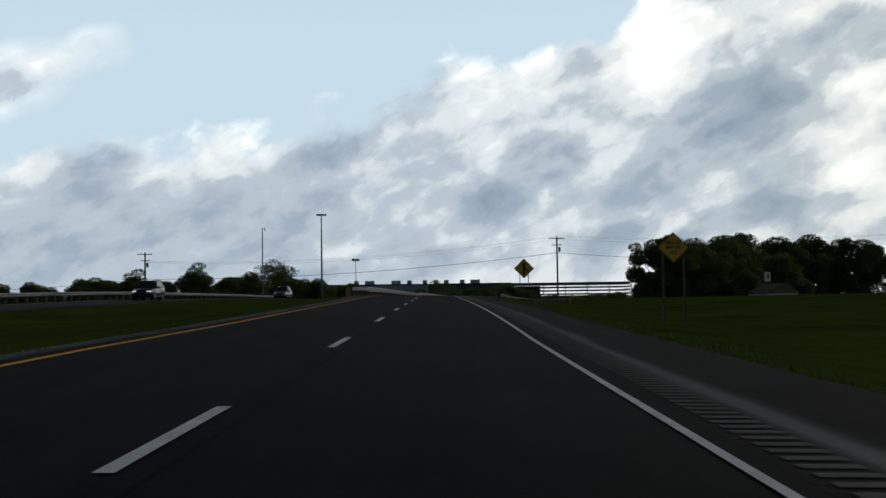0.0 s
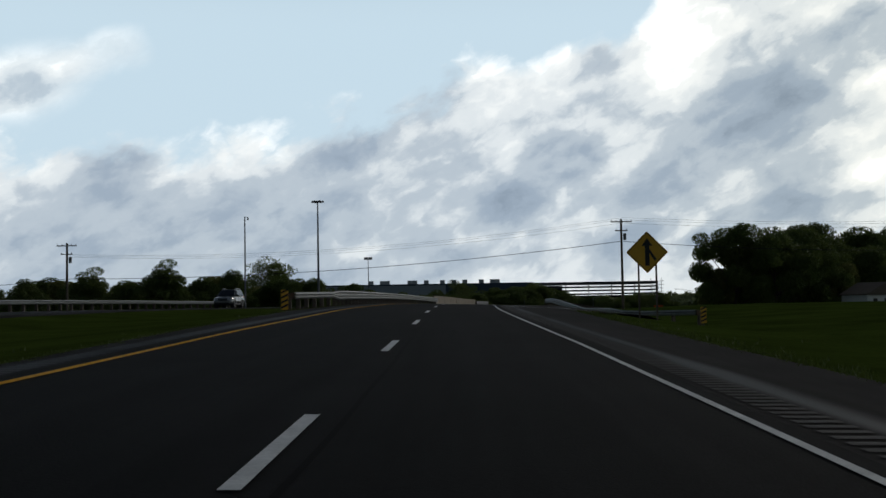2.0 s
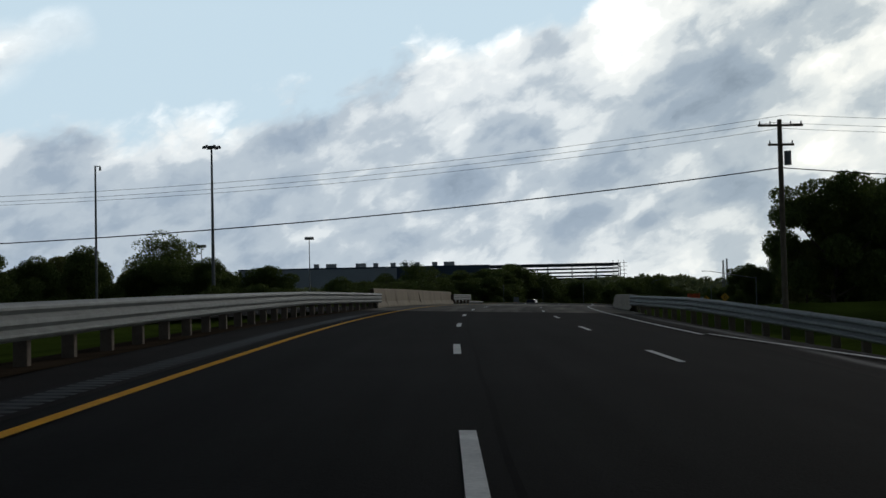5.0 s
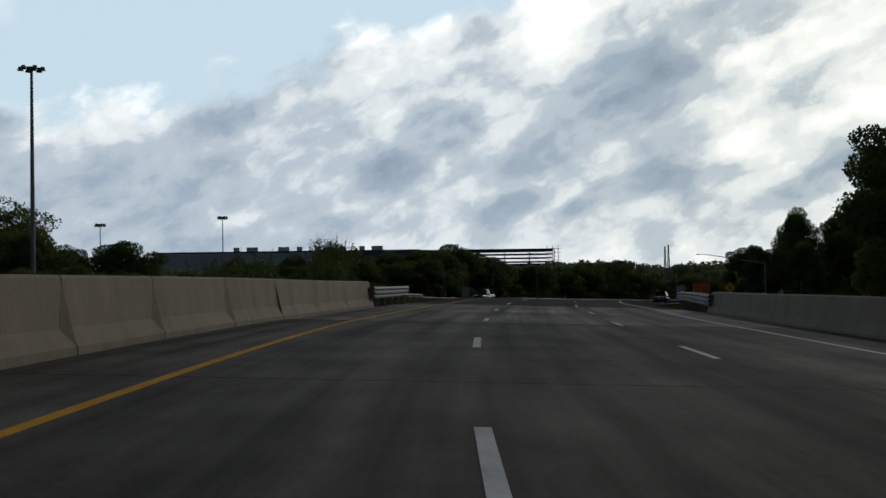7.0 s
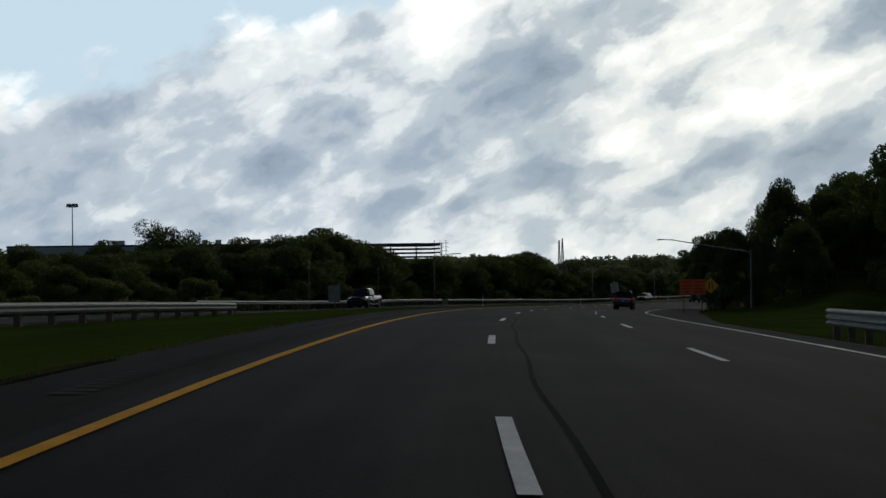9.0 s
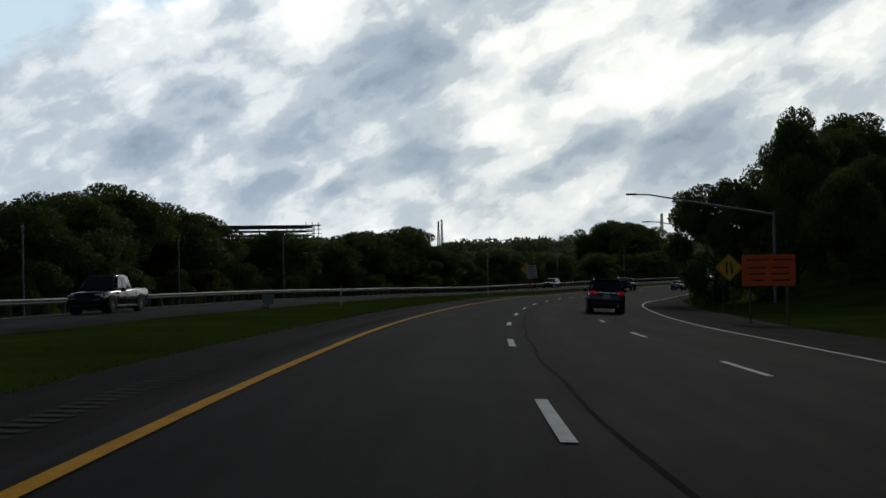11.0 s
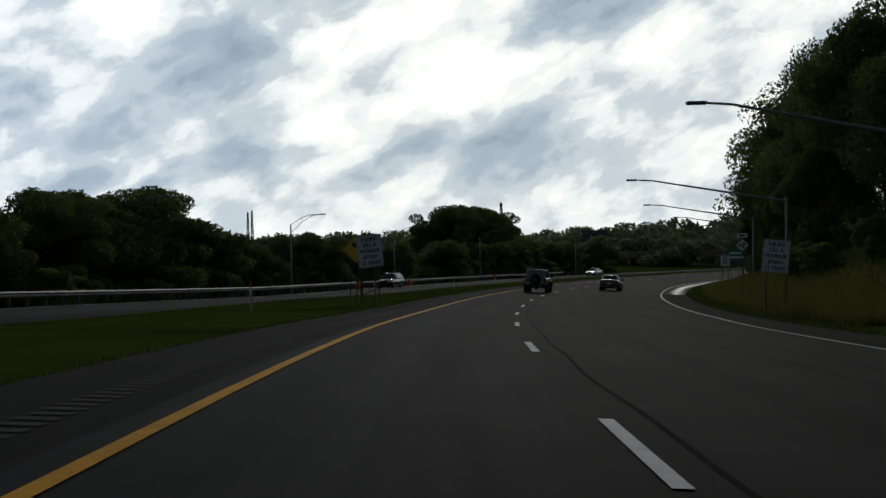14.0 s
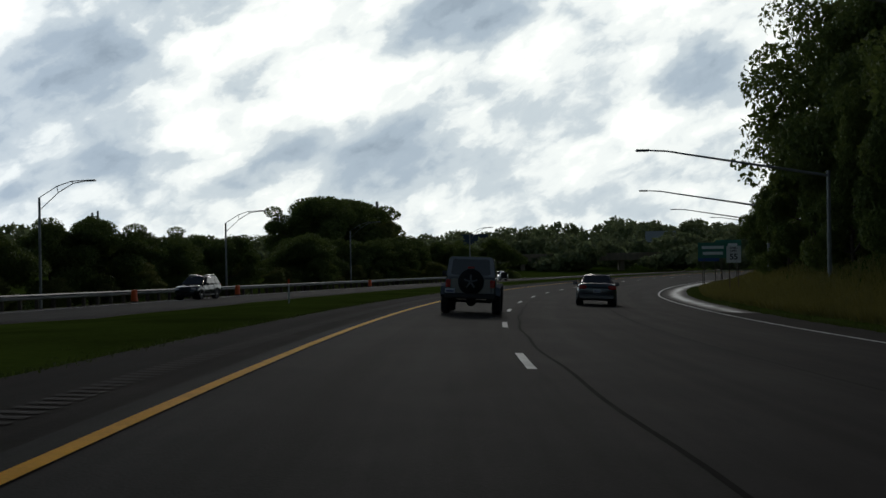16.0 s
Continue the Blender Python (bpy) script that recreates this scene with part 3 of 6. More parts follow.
rows = []
for s in frange(98, 128, 2.0):
    a, b = max(RAMP_C(s) - 3.4, PAVE_R(s) - 0.6), max(RAMP_C(s) + 3.2, PAVE_R(s))
    rows.append([on_ground(s, a + (b - a) * k / 5, 0.012) for k in range(6)])
part("merging_lane", strip("merging_lane", rows, SHOULDER_NEW, uv=[[(98 + 2.0 * i, k * 1.3) for k in range(6)] for i in range(len(rows))]), SHOULDER_NEW, road)


# markings
def line(name, fn, s0, s1, w, material, parent, step=3.0, up=0.012):
    return part(name, ribbon(name, s0, s1, lambda s: fn(s) - w / 2, lambda s: fn(s) + w / 2, up, material, step, 1), material, parent)


line("yellow_line", YELLOW, -300, 800, 0.14, PAINT_Y, road)
line("edge_line", EDGE, -300, 112, 0.09, PAINT_W, road)
RAMP_IN = tab([(50, 24.0), (70, 17.5), (85, 12.2), (96, 8.3), (102, 6.15), (105.7, 4.9), (112.5, 2.85)])
for fn, s0, s1 in ((RAMP_IN, 99, 112),):
    part("edge_line", strip("edge_line", [[on_ground(s, fn(s) - 0.06, 0.03), on_ground(s, fn(s) + 0.06, 0.03)] for s in frange(s0, s1, 1.5)], PAINT_W), PAINT_W, road)
RAMP_E = tab([(60, 25.5), (85, 17.8), (97, 13.5), (104, 11.2), (111, 9.4), (125, 7.7), (150, 6.2)])
part("edge_line", strip("edge_line", [[on_ground(s, RAMP_E(s) - 0.06, 0.03), on_ground(s, RAMP_E(s) + 0.06, 0.03)] for s in frange(100, 150, 1.5)], PAINT_W), PAINT_W, road)
line("edge_line", EDGE, 150, 800, 0.12, PAINT_W, road)
DASH_END = tab([(-20, -233), (0, 9.75), (3, 46.4), (5, 70.7), (7, 94.7), (12, 157.1), (14, 181.1), (16, 206.0), (18, 230.9), (23, 295.2), (25, 319.4), (27, 343.0), (29, 366.8), (31, 389.7), (32, 401.3), (33, 413.2), (50, 620)])
for k in range(-4, 50):
    s1 = DASH_END(k)
    line("lane_dash", LANE, s1 - (3.4 if k < 8 else 3.05), s1, 0.13, PAINT_W, road, 1.6)
for s1 in [118.6 + 12.2 * k for k in range(17)]:
    line("lane_dash", LANE2, s1 - 3.05, s1, 0.12, PAINT_W, road, 1.6)
# tarred seams beside the lane line
line("tar_seam", lambda s: LANE(s) + 0.27 + 0.012 * math.sin(s * 0.9) + 0.03 * math.sin(s * 0.23), -40, DECK0 - 1, 0.055, SEAM_NEW, road, 1.0, 0.003)
line("tar_seam", lambda s: LANE(s) + 0.42 + 0.03 * math.sin(s * 0.8) + 0.05 * math.sin(s * 0.19), DECK1 + 1, 640, 0.06, SEAM, road, 1.0, 0.003)
line("tar_seam", lambda s: LANE(s) + 3.9 + 0.06 * math.sin(s * 0.13), 300, 640, 0.05, SEAM, road, 1.0, 0.003)


RUMBLE_OLD = mat("rumble_old", (0.024, 0.0205, 0.018), 0.9, scale=1.2, vary=0.4, fine=20, bump=0.2, spec=0.1)
# bars within the left band, the same bluish sheen put into their colour
RUMBLE_SHEEN = mat("rumble_sheen", (0.050, 0.053, 0.060), 0.7, scale=0.6, vary=0.5, fine=14, bump=0.3, spec=0.1)
RUMBLE = mat("rumble", (0.022, 0.021, 0.022), 0.85, scale=1.2, vary=0.5, fine=20, bump=0.3, spec=0.15)


def rumble(s0, s1, fn, w, material=None):
    material = material or RUMBLE
    return rumble_in(s0, s1, fn, w, material)


def rumble_in(s0, s1, fn, w, material):
    """Ground-in rumble strips: short bars with sunk hollows between them."""
    rows_v, rows_f = [], []
    s = s0
    while s < s1:
        for k, (ds, up) in enumerate(((0.0, 0.0035), (0.05, 0.0055), (0.11, 0.0055), (0.16, 0.0035))):
            rows_v += [at(s + ds, fn(s) - w / 2, up), at(s + ds, fn(s) + w / 2, up)]
        b = len(rows_v) - 8
        rows_f += [(b, b + 1, b + 3, b + 2), (b + 2, b + 3, b + 5, b + 4), (b + 4, b + 5, b + 7, b + 6)]
        s += 0.31
    me = mesh("rumble_strip", rows_v, rows_f, material)
    return tagged(part("rumble_strip", me, material, road), kind="stuff")


rumble(-20, 112, lambda s: EDGE(s) + 0.55, 0.40)
rumble(-20, 165, lambda s: YELLOW(s) - 0.66, 0.40, RUMBLE_SHEEN)
rumble(232, 470, lambda s: YELLOW(s) - 0.95, 0.34, RUMBLE_OLD)
line("opposite_edge_line", lambda s: OPP_IN(s) - OPP_W + 1.8, -300, 900, 0.15, PAINT_W, opp, up=0.026)


# ---- rails and barriers ----
def w_beam(pts):
    """The section of a steel rail swept along points; the face looks to the side given by the normals."""
    prof = [(0.0, 0.155), (0.045, 0.12), (0.08, 0.085), (0.08, 0.055), (0.02, 0.02), (0.0, 0.0), (0.02, -0.02), (0.08, -0.055), (0.08, -0.085), (0.045, -0.12), (0.0, -0.155)]
    prof = prof + [(a - 0.012, b) for a, b in reversed(prof)] + prof[:1]
    rows = []
    for p, n in pts:
        rows.append([p + n * a + Vector((0, 0, b)) for a, b in prof])
    return rows


def thrie_beam(pts):
    """The taller rail with three waves."""
    prof = [(0.0, 0.255), (0.05, 0.225), (0.085, 0.19), (0.085, 0.155), (0.02, 0.115), (0.0, 0.097), (0.02, 0.08), (0.085, 0.035), (0.085, -0.035), (0.02, -0.08), (0.0, -0.097), (0.02, -0.115), (0.085, -0.155), (0.085, -0.19), (0.05, -0.225), (0.0, -0.255)]
    prof = prof + [(a - 0.012, b) for a, b in reversed(prof)] + prof[:1]
    return [[p + n * a + Vector((0, 0, b)) for a, b in prof] for p, n in pts]


def guardrail(label, fn, s0, s1, side, top=0.80, lift=None, thrie=None, tall=False, group="guardrails"):
    """A steel rail on posts along the road; side is +1 when its face looks to the right.

    thrie lists its top height along s; past its second entry the beam is the tall one."""
    g = thing("guardrail", label, "guardrail", Matrix.Translation(at(s0, fn(s0))), group)
    inv = g.matrix_basis.inverted()

    def run(a0, b0, half, step=1.905):
        pts = []
        for s in frange(a0, b0, step):
            p = at(s, fn(s), (tab(thrie)(s) if thrie else top) - half + (lift(s) if lift else 0))
            w = (at(s + 0.5, fn(s + 0.5)) - at(s - 0.5, fn(s - 0.5))).normalized()
            pts.append((inv @ p, Vector((w.y, -w.x, 0)) * side))
        return pts

    if thrie:
        turn = thrie[1][0]
        low, high = run(s0, turn, 0.155), run(turn + 2.0, s1, 0.255)
        part("beam", strip("beam", w_beam(low), GALV, False), GALV, g, "weathered galvanised corrugated beam")
        # the piece that widens from two waves to three
        a, b = w_beam(low[-1:])[0], thrie_beam(high[:1])[0]
        n = len(b)
        even = [a[min(len(a) - 1, round(k * (len(a) - 1) / (n - 1)))] for k in range(n)]
        part("beam", strip("beam", [even, [p.lerp(q, 0.5) for p, q in zip(even, b)], b], GALV, False), GALV, g, "flared galvanised joining piece")
        part("beam", strip("beam", thrie_beam(high), GALV, False), GALV, g, "weathered galvanised beam with three waves")
        posts = [(p, n, 0.155) for p, n in low] + [(p, n, 0.255) for p, n in high]
    else:
        half = 0.255 if tall else 0.155
        low = run(s0, s1, half)
        part("beam", strip("beam", (thrie_beam if tall else w_beam)(low), GALV, False), GALV, g, "weathered galvanised corrugated beam")
        posts = [(p, n, half) for p, n in low]
    for p, n, half in posts:
        bm = B()
        rot = Matrix.Rotation(math.atan2(n.y, n.x), 4, "Z")
        c = p - n * 0.24
        box(bm, c.x, c.y, p.z + half - 0.60, 0.20, 0.15, 1.15, 0.01, rot)
        part("post", bm, POST, g)
        bm = B()
        c = p - n * 0.07
        box(bm, c.x, c.y, p.z, 0.14, 0.13, 2 * half - 0.02, 0.008, rot)
        part("block", bm, POST, g)
    return g


RAIL_L = tab([(90, -6.9), (98.6, -6.2), (104, -5.85), (109.6, -5.5), (120, -5.45), (165, -5.6), (180, -5.25), (190, -4.9)])
guardrail("weathered steel guardrail on wooden posts beside the inner shoulder", RAIL_L, 98.6, 184.5, 1, thrie=[(98, 0.70), (108.4, 0.71), (110.4, 0.79), (165, 0.91), (185, 0.79)])
RAIL_L2 = tab([(218, -4.8), (227.7, -4.6)])
guardrail("short end of steel guardrail after the bridge parapet", RAIL_L2, 218.6, 227.7, 1, top=0.84, tall=True)
RAIL_R = tab([(106, 17.0), (111.2, 14.4), (118, 10.7), (131, 9.9), (150, 9.6), (172, 8.75), (181, 8.2)])
RAIL_R_LIFT = tab([(106, -0.15), (118, -0.1), (131, -0.2), (150, -0.05), (172, 0.0)])
guardrail("weathered steel guardrail beside the merging lane", RAIL_R, 111.2, 180.5, -1, lift=RAIL_R_LIFT, thrie=[(106, 0.70), (117.2, 0.71), (119.2, 0.85), (172, 0.80)])
RAIL_R2 = tab([(218, 8.95), (232, 9.35), (257.2, 10.5)])
guardrail("weathered steel guardrail leaving the bridge parapet", RAIL_R2, 218.6, 257.2, -1, top=0.74, tall=True, lift=tab([(219, 0.0), (235, 0.18), (257, 0.30)]))
OPP_OUT = lambda s: OPP_IN(s) - OPP_W - 0.6
guardrail("long steel guardrail beyond the opposite carriageway", OPP_OUT, 296, 560, 1)
guardrail("long steel guardrail beyond the opposite carriageway", OPP_OUT, 75, 172, 1)
RAIL_IN = tab([(228, -13.6), (250, -12.4), (276, -11.2)])
guardrail("steel guardrail on dark posts along the median", RAIL_IN, 230, 269, 1, top=0.7, lift=tab([(230, 0.12), (269, -0.30)]))


def parapet(label, fn, s0, s1, side, joints, tall):
    """A concrete bridge barrier cast in lengths."""
    g = thing("bridge_parapet", label, "barrier", Matrix.Translation(at(s0, fn(s0))), "bridge parapets")
    inv = g.matrix_basis.inverted()
    prof = [(0.0, -0.3), (0.0, 0.08 * tall), (-0.14, 0.32 * tall), (-0.22, 0.96 * tall), (-0.25, tall), (-0.42, tall), (-0.45, 0.96 * tall), (-0.45, -0.3)]
    for a, b in zip(joints, joints[1:]):
        rows = []
        for s in frange(a + 0.02, b - 0.02, 2.0):
            p = inv @ at(s, fn(s))
            w = (at(s + 0.5, fn(s + 0.5)) - at(s - 0.5, fn(s - 0.5))).normalized()
            n = Vector((w.y, -w.x, 0)) * side
            rows.append([p + n * u + Vector((0, 0, v)) for u, v in prof])
        me = strip("panel", rows, CONCRETE, False)
        bm = B()
        bm.from_mesh(me)
        bmesh.ops.holes_fill(bm, edges=[e for e in bm.edges if e.is_boundary])
        part("panel", bm, CONCRETE, g)
    return g


BAR_L = tab([(170, -5.3), (182, -5.25), (200, -4.95), (222, -4.8)])
parapet("stained tan concrete bridge parapet with cracked joints", BAR_L, 184.2, 219, 1, [184.2, 188.0, 192, 197, 202, 207.5, 213, 219], 1.07)
BAR_R = tab([(170, 7.95), (190, 8.25), (219.3, 8.95)])
parapet("tan concrete bridge parapet", BAR_R, 180, 219.3, -1, [180, 186.5, 193, 199.5, 206, 212.6, 219.3], 0.84)


# ---- poles, masts and cables ----
def utility_pole(p, top, arms, label):
    g = thing("utility_pole", label, "utility pole", Matrix.Translation(p), "utility poles")
    h = top - p.z
    part("pole", cyl(B(), (0, 0, -0.5), (0, 0, h), 0.19, 0.13, 10), POLE_WOOD, g)
    for k in range(arms):
        z = h - 0.35 - 1.1 * k
        bm = box(B(), 0, -0.16, z, 2.6 if k == 0 else 1.5, 0.10, 0.13, 0.01)
        part("crossarm", bm, POLE_WOOD, g)
        for x in (-1.2, -0.6, 0.6, 1.2) if k == 0 else (-0.65, 0.65):
            part("insulator", cyl(B(), (x, -0.16, z + 0.06), (x, -0.16, z + 0.24), 0.05, 0.03, 8), STEEL_DARK, g)
    part("transformer", cyl(B(), (0.42, 0, h - 2.6), (0.42, 0, h - 1.8), 0.2, 0.2, 12), STEEL_DARK, g)
    return g


def drop(p):
    """Level of the ground under a place far from the road."""
    i = int(np.argmin((RX - p[0]) ** 2 + (RY - p[1]) ** 2))
    dx, dy = p[0] - RX[i], p[1] - RY[i]
    d = dx * RHY[i] - dy * RHX[i]
    return float(RZ[i]) + tilt(float(RS[i]), d) + swell(float(RS[i]), d)


def ground_at(x, y):
    return Vector((x, y, drop((x, y))))


utility_pole(ground_at(24.2, 185.2), 13.9, 2, "tall weathered wooden utility pole with crossarms")
utility_pole(ground_at(-46.7, 192.8), 12.5, 2, "tall weathered wooden utility pole with crossarms")


def cable(p, q, sag, r, label, group=""):
    p, q = Vector(p), Vector(q)
    rows = []
    for k in range(41):
        u = k / 40
        c = p.lerp(q, u) - Vector((0, 0, sag * 4 * u * (1 - u)))
        rows.append([c + Vector((0, math.cos(a) * r, math.sin(a) * r)) for a in (0, 1.2566, 2.5133, 3.7699, 5.0265, 6.2832)])
    return thing("overhead_cable", label, "cable", data=strip("overhead_cable", rows, CABLE), group=group)


POLE_R = (24.2, 185.2)
THICK = "thick black overhead cable strung between wooden poles"
cable((-46.7, 192.8, 7.85), (*POLE_R, 11.15), 1.2, 0.035, THICK, "overhead cables")
cable((*POLE_R, 11.15), (75, 182, 9.6), 0.8, 0.03, THICK, "overhead cables")
cable((-130, 197, 7.3), (-46.7, 192.8, 7.85), 1.6, 0.03, THICK, "overhead cables")
for za, zb, dy in ((11.0, 14.0, -1.1), (10.9, 13.9, 1.1), (10.7, 13.4, 0.0)):
    cable((-46.7, 192.8 + dy, za), (POLE_R[0], POLE_R[1] + dy, zb), 1.6, 0.011, "thin overhead wire strung between wooden poles", "overhead wires")
    cable((POLE_R[0], POLE_R[1] + dy, zb), (85, 182 + dy, zb - 0.4), 0.9, 0.011, "thin overhead wire strung between wooden poles", "overhead wires")


def high_mast(x, y, top, lamps=6, r=0.32, label="tall grey steel high-mast light with a ring of lamps"):
    p = ground_at(x, y)
    h = top - p.z
    g = thing("high_mast_light", label, "street light", Matrix.Translation(p), "high-mast lights")
    part("mast", cyl(B(), (0, 0, -0.3), (0, 0, h), r, r * 0.45, 12), STEEL_DARK, g)
    part("ring", cyl(B(), (0, 0, h - 0.25), (0, 0, h + 0.1), 0.55, 0.45, 12), STEEL_DARK, g)
    for k in range(lamps):
        a = 2 * math.pi * k / lamps
        c = Vector((math.cos(a), math.sin(a), 0))
        bm = cyl(B(), c * 0.4 + Vector((0, 0, h)), c * 0.95 + Vector((0, 0, h)), 0.05, 0.05, 6)
        cyl(bm, c * 1.15 + Vector((0, 0, h - 0.3)), c * 1.15 + Vector((0, 0, h + 0.12)), 0.34, 0.18, 10)
        part("lamp", bm, STEEL_DARK, g)
    return g


high_mast(-24.6, 295.3, 27.4)


def camera_pole(x, y, top):
    p = ground_at(x, y)
    h = top - p.z
    g = thing("camera_pole", "slim grey steel pole with a small camera arm", "pole", Matrix.Translation(p))
    part("pole", cyl(B(), (0, 0, -0.3), (0, 0, h), 0.2, 0.12, 10), STEEL_DARK, g)
    part("arm", box(B(), 0.35, 0, h - 0.1, 0.7, 0.12, 0.1, 0.01), STEEL_DARK, g)
    part("camera_dome", cyl(B(), (0.65, 0, h - 0.7), (0.65, 0, h - 0.15), 0.18, 0.1, 10), STEEL_DARK, g)
    return g


camera_pole(-38.1, 278.7, 22.8)


def arm_light(s, d, tip_d, top, tip_up):
    """A roadside lamp post with a long, slightly rising mast arm."""
    foot = at(s, d)
    foot.z = drop((foot.x, foot.y))
    g = thing("street_light", "grey steel street light with a long mast arm over the road", "street light", Matrix.Translation(foot), "mast-arm lights")
    inv = g.matrix_basis.inverted()
    tip = inv @ at(s - 1, tip_d, 0)
    tip.z = tip_up - foot.z
    h = top - foot.z
    part("pole", cyl(B(), (0, 0, -0.3), (0, 0, h + 0.3), 0.13, 0.10, 10), GALV, g)
    n = 10
    rows = []
    for k in range(n + 1):
        u = k / n
        c = Vector((tip.x * u, tip.y * u, h + (tip.z - h) * (u if u < 0.8 else 0.8 + 0.2 * (1 - (1 - (u - 0.8) / 0.2) ** 2) * 0.7)))
        r = 0.09 - 0.045 * u
        side = Vector((-tip.y, tip.x, 0)).normalized()
        rows.append([c + side * math.cos(a) * r + Vector((0, 0, math.sin(a) * r)) for a in np.linspace(0, 2 * math.pi, 9)])
    part("arm", strip("arm", rows, GALV), GALV, g)
    w = Vector((tip.x, tip.y, 0)).normalized()
    e = rows[-1][0] + w * 0.1
    bm = box(B(), 0, 0, 0, 0.75, 0.26, 0.13, 0.04)
    me = bm_mesh("lamp_head", bm, STEEL_DARK)
    lh = part("lamp_head", me, STEEL_DARK, g)
    lh.matrix_basis = Matrix.Translation(e + w * 0.3) @ Matrix.Rotation(math.atan2(w.y, w.x), 4, "Z")
    return g


for s, tip, z in ((350.5, 7.9, 7.0), (386.5, 8.2, 5.8), (422, 7.5, 5.0), (459, 7.5, 4.5), (492, 7.5, 3.9), (532, 7.5, 3.6), (570, 7.5, 3.5)):
    arm_light(s + 1, 17.3, tip, z - 1.7, z)


# ---- trees ----
def leaf_cloud(n, size, rng, puffs):
    """Leaf blades scattered in and on puffs (centre, radii): vertices and faces."""
    c = np.array([p[0] for p in puffs])
    r = np.array([p[1] for p in puffs])
    w = (r[:, 0] * r[:, 1] + r[:, 0] * r[:, 2]) ** 1.0
    pick = rng.choice(len(puffs), n, p=w / w.sum())
    v = rng.normal(size=(n, 3))
    v /= np.linalg.norm(v, axis=1)[:, None]
    rad = 0.55 + 0.5 * rng.random(n) ** 0.6
    pos = c[pick] + v * r[pick] * rad[:, None]
    t1 = rng.normal(size=(n, 3))
    t1 /= np.linalg.norm(t1, axis=1)[:, None]
    t2 = np.cross(t1, v + 0.6 * rng.normal(size=(n, 3)))
    t2 /= np.linalg.norm(t2, axis=1)[:, None] + 1e-6
    sz = size * (0.6 + 0.8 * rng.random(n))[:, None]
    a, b = t1 * sz, t2 * sz * 0.55
    verts = np.concatenate([pos - a, pos + b, pos + a, pos - b], 1).reshape(-1, 3)
    faces = np.arange(4 * n).reshape(n, 4)
    return verts, faces


def fast_mesh(name, verts, faces, material):
    me = bpy.data.meshes.new(name)
    me.vertices.add(len(verts))
    me.vertices.foreach_set("co", np.asarray(verts, np.float32).ravel())
    k = faces.shape[1]
    me.loops.add(faces.size)
    me.loops.foreach_set("vertex_index", faces.ravel().astype(np.int32))
    me.polygons.add(len(faces))
    me.polygons.foreach_set("loop_start", np.arange(0, faces.size, k, dtype=np.int32))
    me.materials.append(material)
    me.update(calc_edges=True)
    return me


def tree_kind(seed, height, width, bare, n, size, leaf, round_top=0.0):
    """Trunk and crown meshes of one kind of tree, standing on the origin."""
    rng = np.random.default_rng(seed)
    bm = B()
    trunk_h = height * (0.55 + 0.1 * rng.random())
    pts = [Vector((0, 0, -0.4))]
    for k in range(1, 6):
        pts.append(Vector((rng.normal() * 0.015 * height, rng.normal() * 0.015 * height, trunk_h * k / 5)))
    r0 = height * 0.022
    for k in range(5):
        cyl(bm, pts[k], pts[k + 1], r0 * (1 - 0.16 * k), r0 * (1 - 0.16 * (k + 1)), 7, False)
    puffs = []
    limbs = 13
    for k in range(limbs):
        u = bare + (1 - bare) * (k + 0.5) / limbs
        a = 2.4 * k + rng.random()
        base = pts[min(4, int(u * 0.8 * 5))].lerp(pts[min(5, int(u * 0.8 * 5) + 1)], 0.5)
        spread = width / 2 * (math.sin(math.pi * min(1, 0.18 + 0.8 * u)) ** 0.6 if not round_top else math.sqrt(max(0.05, 1 - (u * 1.15 - 0.35) ** 2 / 0.75)))
        spread *= 0.55 + 0.45 * rng.random()
        tip = Vector((math.cos(a) * spread, math.sin(a) * spread, height * (0.12 + 0.80 * u)))
        mid = base.lerp(tip, 0.55) + Vector((0, 0, -0.03 * height))
        cyl(bm, base, mid, r0 * 0.38, r0 * 0.24, 5, False)
        cyl(bm, mid, tip, r0 * 0.24, r0 * 0.08, 5, False)
        for j in range(4):
            c = mid.lerp(tip, 0.35 + 0.75 * rng.random()) + Vector(rng.normal(size=3) * 0.055 * height)
            rr = height * (0.06 + 0.075 * rng.random())
            puffs.append((tuple(c), (rr * 1.25, rr * 1.25, rr * 0.85)))
    for k in range(5):
        puffs.append(((rng.normal() * 0.1 * width, rng.normal() * 0.1 * width, height * (0.55 + 0.08 * k)), (0.18 * width, 0.18 * width, 0.10 * height)))
    verts, faces = leaf_cloud(n, size, rng, puffs)
    verts = np.array(verts)
    verts[:, 2] *= height / np.percentile(verts[:, 2], 99.7)
    return bm_mesh("trunk", bm, BARK, True), fast_mesh("crown", verts, faces, leaf)


KINDS = {
    "broad": tree_kind(1, 10, 9.5, 0.12, 34000, 0.125, LEAF),
    "tall": tree_kind(2, 10, 6.0, 0.10, 34000, 0.115, LEAF),
    "open": tree_kind(3, 10, 8.5, 0.35, 17000, 0.11, LEAF),
    "full": tree_kind(4, 10, 11.0, 0.02, 46000, 0.13, LEAF, 1.0),
    "bush": tree_kind(5, 10, 14.0, 0.0, 26000, 0.19, LEAF_OLIVE, 1.0),
}


